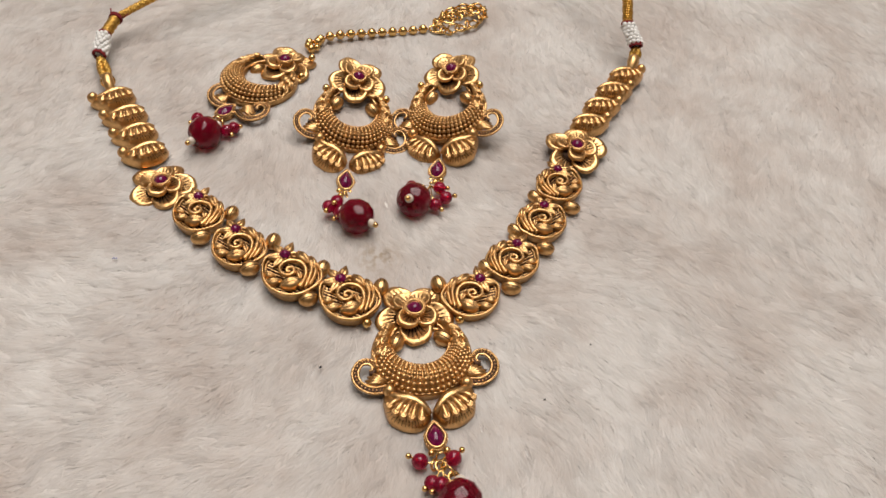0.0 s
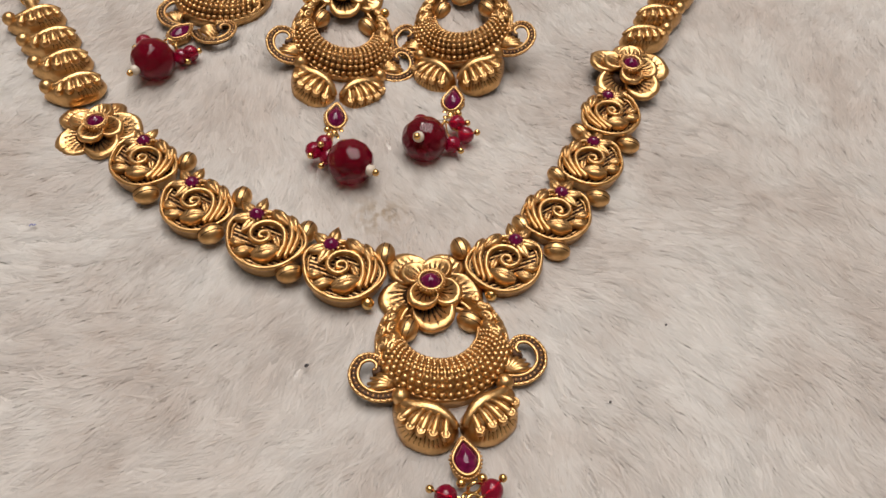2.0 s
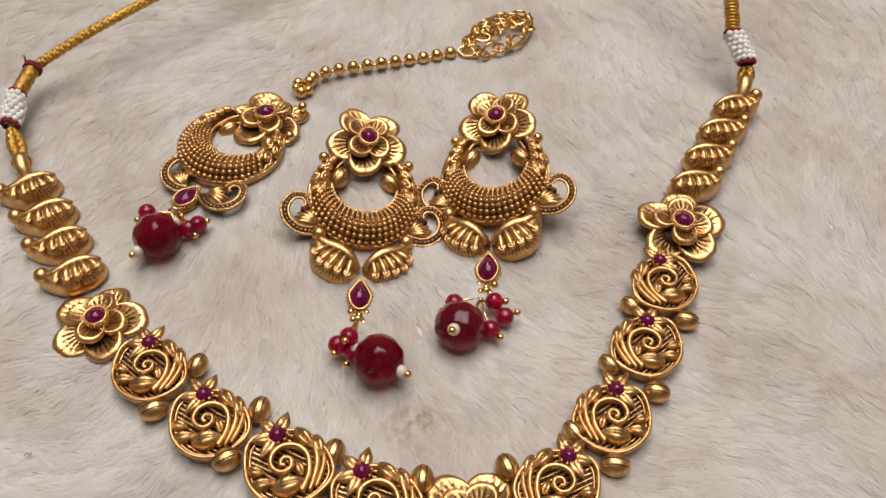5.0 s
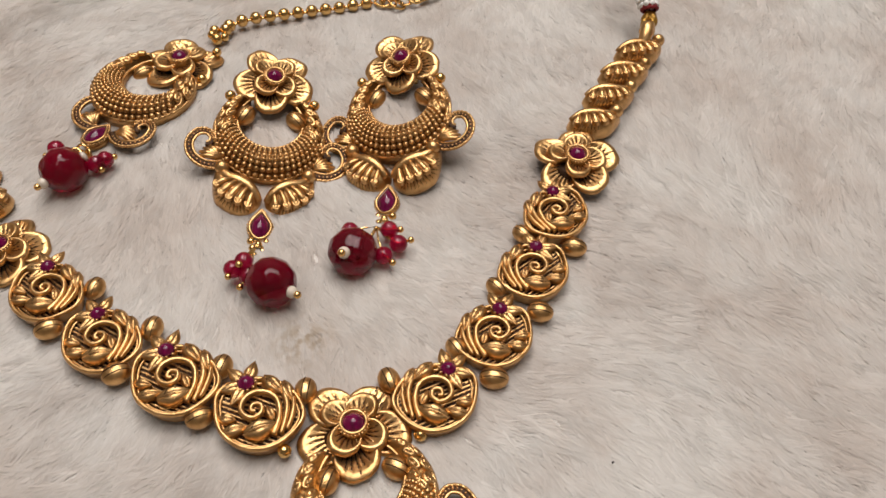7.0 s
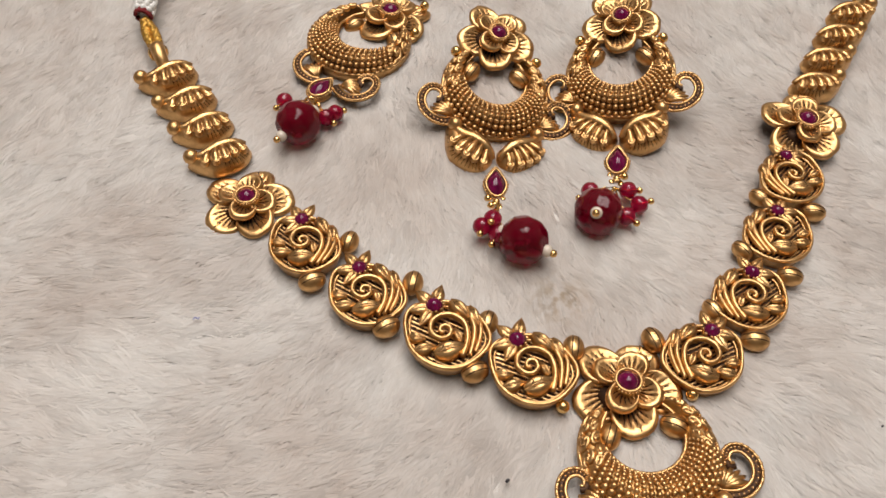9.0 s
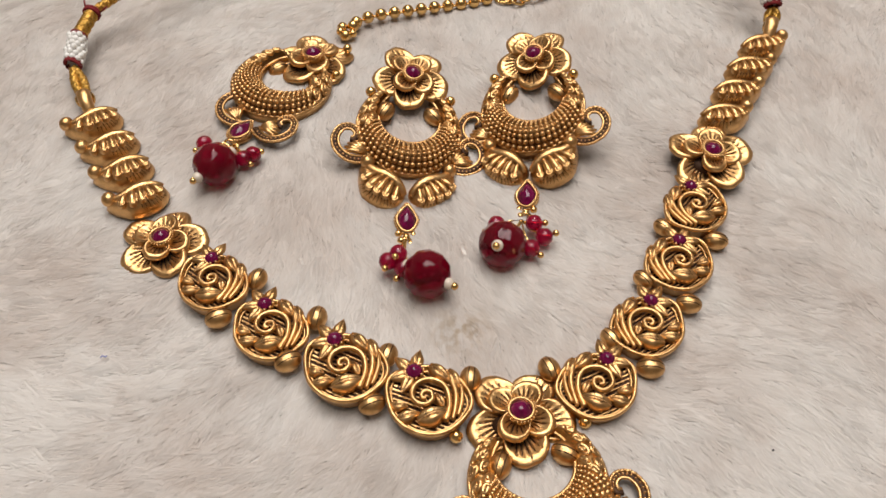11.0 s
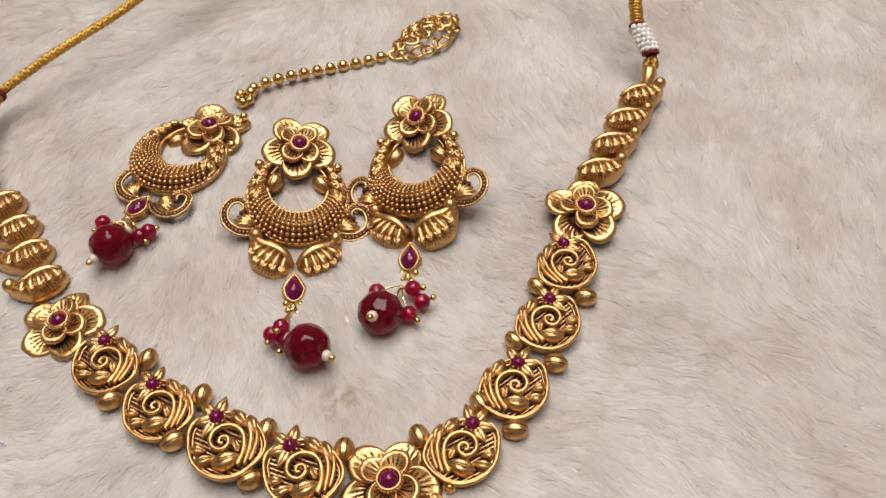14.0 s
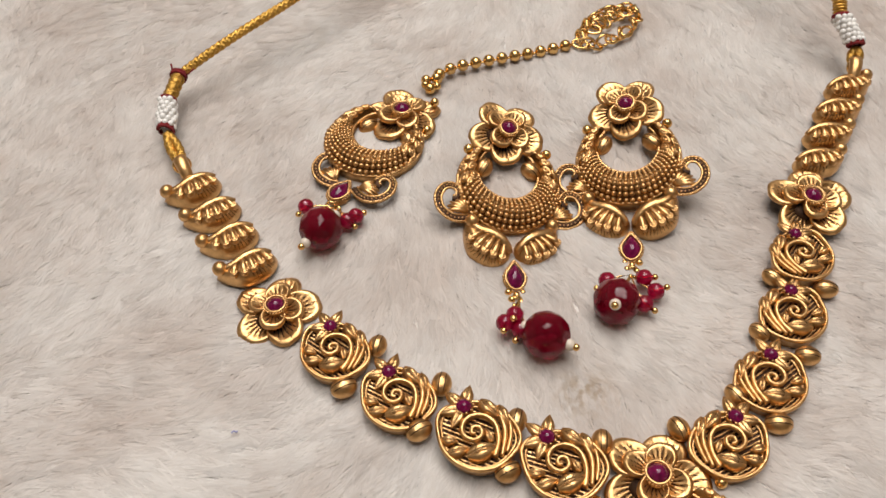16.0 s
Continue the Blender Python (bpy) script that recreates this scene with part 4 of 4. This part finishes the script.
def build_earring(m, label, turn, beads, big, hub_at):
    ring = thing("earring", label, "earring", m, "pair of earrings")
    add_crescent(ring)
    add_flower(ring, at(0, 0.8, 1.6, s=0.94), turn)
    part("bud", BUD, ring, at(-5.6, -8.4, 1.4, 60))
    part("bud", BUD, ring, at(5.6, -8.4, 1.4, -40))
    part("side_ball", GOLD_BALL, ring, at(-9.3, -4.4, 2.6, s=1.25))
    part("side_ball", GOLD_BALL, ring, at(9.3, -4.4, 2.6, s=1.25))
    part("ear_post", POST, ring, at(0, 0.5, 0))
    add_curls_and_lobes(ring)
    add_teardrop(ring, at(0, -36.0, 0.6))
    back = m.inverted()

    def own(p):
        return (back @ (Vector(p) * MM)) / MM

    hub = own(hub_at)
    add_neck_links(ring, 0.0, -40.2, 1.8)
    for c, t in beads:
        add_pin_bead(ring, own(c), own(t), root=hub)
    add_big_bead(ring, own(big[0]), own(big[1]), hub)
    return ring


build_earring(tilted((-15.8, 86.2, 6.4), (2.6, 35.3, 8.4), (1, -0.07, -0.20)), "antique gold crescent earring touching its pair on fur", -8,
              (((-22.2, 36.8, 3.6), (-22.8, 34.4, 4.4)), ((-20.0, 38.0, 4.4), (-20.6, 36.2, 5.8)), ((-19.2, 35.2, 3.0), (-20.6, 32.6, 3.2))),
              ((-14.4, 32.3, 4.6), (-10.6, 29.4, 5.2)), (-18.4, 42.5, 3.0))
build_earring(tilted((14.7, 90.7, 7.0), (5.3, 34.2, 8.2), (1, -0.15, 0.22)), "antique gold crescent earring leaning on its pair", -4,
              (((8.9, 45.4, 3.2), (11.2, 45.2, 3.4)), ((10.6, 41.8, 3.0), (13.2, 42.6, 3.0)), ((7.5, 38.9, 3.0), (9.2, 37.0, 3.0)), ((0.9, 45.4, 3.4), (-1.7, 43.6, 3.4))),
              ((1.4, 39.0, 4.6), (0.2, 36.4, 7.6)), (6.4, 46.6, 3.0))

# ---- forehead ornament with its chain ----
ornament = thing("forehead_ornament", "gold crescent forehead ornament with a bead chain", "hair ornament", tilted((-38.6, 104.2, 0.7), (16.0, 26.1, 0.4), (0.853, -0.523, 0.0)))
add_crescent(ornament, at(0.0, -0.7, 0.9, -5))
add_flower(ornament, at(0.4, -1.9, 0.3, rx=-3, s=1.04), -6)
part("bud", BUD, ornament, at(-5.6, -8.6, 1.4, 60))
part("bud", BUD, ornament, at(5.6, -8.6, 1.4, -40))
part("side_ball", GOLD_BALL, ornament, at(8.8, -4.6, 2.4, s=1.25))
part("side_ball", GOLD_BALL, ornament, at(6.0, 5.2, 2.4, s=1.15))
part("curl", CURL, ornament, at(-2.4, -29.4, 0.3, -8))
part("curl", CURL, ornament, at(1.7, -27.9, 0.5, 12, s=(-1, 1, 1)) @ at(0, -1.0, 0, 28))
add_teardrop(ornament, at(-0.6, -31.0, 0.6, -8))
into = ornament.matrix_world.inverted()


def own_place(x, y, z):
    return (into @ (Vector((x, y, z)) * MM)) / MM


root = own_place(-57.0, 73.0, 2.6)
for c, t in (((-63.2, 73.7, 3.0), (-64.9, 71.4, 3.2)), ((-53.8, 68.4, 3.0), (-52.2, 66.4, 3.2)), ((-51.9, 69.4, 3.2), (-50.0, 70.0, 3.4))):
    add_pin_bead(ornament, own_place(*c), own_place(*t), root=root)
add_big_bead(ornament, own_place(-59.6, 65.4, 4.6), own_place(-63.4, 61.0, 4.8), root)
for x, y, z, rx, rz in ((-57.5, 73.2, 2.8, 60, 20), (-58.6, 71.6, 3.4, 20, 70), (-56.0, 72.0, 2.6, 70, -30)):
    p = own_place(x, y, z)
    part("wire_ring", WIRE_RING, ornament, at(p.x, p.y, p.z, rz, rx))
for x, y, z, size in ((-32.2, 115.0, 2.4, 1.15), (-29.4, 115.2, 2.6, 1.25), (-31.4, 111.9, 2.2, 1.2), (-29.6, 112.6, 2.2, 0.9), (-32.6, 112.6, 3.0, 0.9)):
    p = own_place(x, y, z)
    part("link_ball", GOLD_BALL, ornament, at(p.x, p.y, p.z, s=1.25 * size))
chain_line = smooth([(-28.6, 116.6, 2.4), (-24.6, 118.9, 2.4), (-18, 120.4, 2.3), (-9, 121.8, 2.3), (0, 123.3, 2.2), (8.0, 125.2, 2.2)], 12)
spaced = dense([tuple(p) for p in chain_line[::6]], 3.6)
for p in spaced:
    q = own_place(p.x, p.y, p.z)
    part("chain_bead", GOLD_BALL, ornament, at(q.x, q.y, q.z + 0.3, s=1.6))
wire = Shape()
wire.tube([own_place(p.x, p.y, p.z) for p in chain_line], 0.35, 6)
part("chain_wire", wire.mesh("chain_wire", BRIGHT_GOLD), ornament)
heap = smooth([(10.4, 125.4), (14.4, 124.2), (19.2, 126.4), (24.0, 129.2), (27.6, 134.0), (27.4, 138.6), (22.8, 138.6), (18.2, 137.4), (14.2, 133.8), (11.6, 129.4)], 4, loop=True)
for k, p in enumerate(heap[::2]):
    q = own_place(p.x, p.y, 2.2 + 0.9 * (k % 2))
    part("chain_link", CHAIN_LINK, ornament, at(q.x, q.y, q.z, 16 * k + 10 * (k % 3), 60 * (k % 2) + 10, 12 * (k % 3)))
for k, p in enumerate(smooth([(15.0, 130.6), (18.4, 133.4), (22.6, 136.0), (25.0, 137.2)], 2)):
    q = own_place(p.x, p.y, 2.6 + 0.6 * (k % 2))
    part("chain_link", CHAIN_LINK, ornament, at(q.x, q.y, q.z, 10 + 14 * (k % 2), 65 * (k % 2) + 10, 12 * (k % 3)))
hook = Shape()
hook.tube([own_place(p.x, p.y, 2.4) for p in smooth([(10.0, 125.6), (11.4, 131.0), (15.0, 134.4), (20.4, 136.2), (24.6, 137.2)], 6)], 0.5, 7)
hook.tube([own_place(p.x, p.y, 2.2) for p in smooth([(18.8, 124.8), (23.6, 127.4), (27.0, 131.4), (28.2, 136.2), (28.8, 140.4)], 6)], 0.5, 7)
part("hook", hook.mesh("hook", BRIGHT_GOLD), ornament, None, "bent gold wire hook")

# ---- lint on the cloth ----
speck = Shape()
speck.ball((0, 0, 0), 0.38, 1.3, 0.9, 0.7, 7, 5)
speck_mesh = speck.mesh("lint_speck", LINT)
for x, y in ((-21.9, -15.1), (31.5, -24.0), (45.0, -8.0)):
    ob = tagged(new("lint_speck", speck_mesh), "tiny dark speck of lint on fur", "lint")
    ob.matrix_world = at(x, y, 1.4, 30, s=1.0 if x < 0 else 0.6)
fluff = Shape()
fluff.tube(smooth([(-0.9, -0.3, 0), (-0.2, 0.3, 0.2), (0.6, -0.1, 0.1), (1.0, 0.4, 0)], 4), 0.26, 5)
ob = tagged(new("lint_fibre", fluff.mesh("lint_fibre", BLUE_LINT)), "tiny blue fibre caught in the fur", "lint")
ob.matrix_world = at(-77.0, 18.8, 1.1, 0, s=0.6)
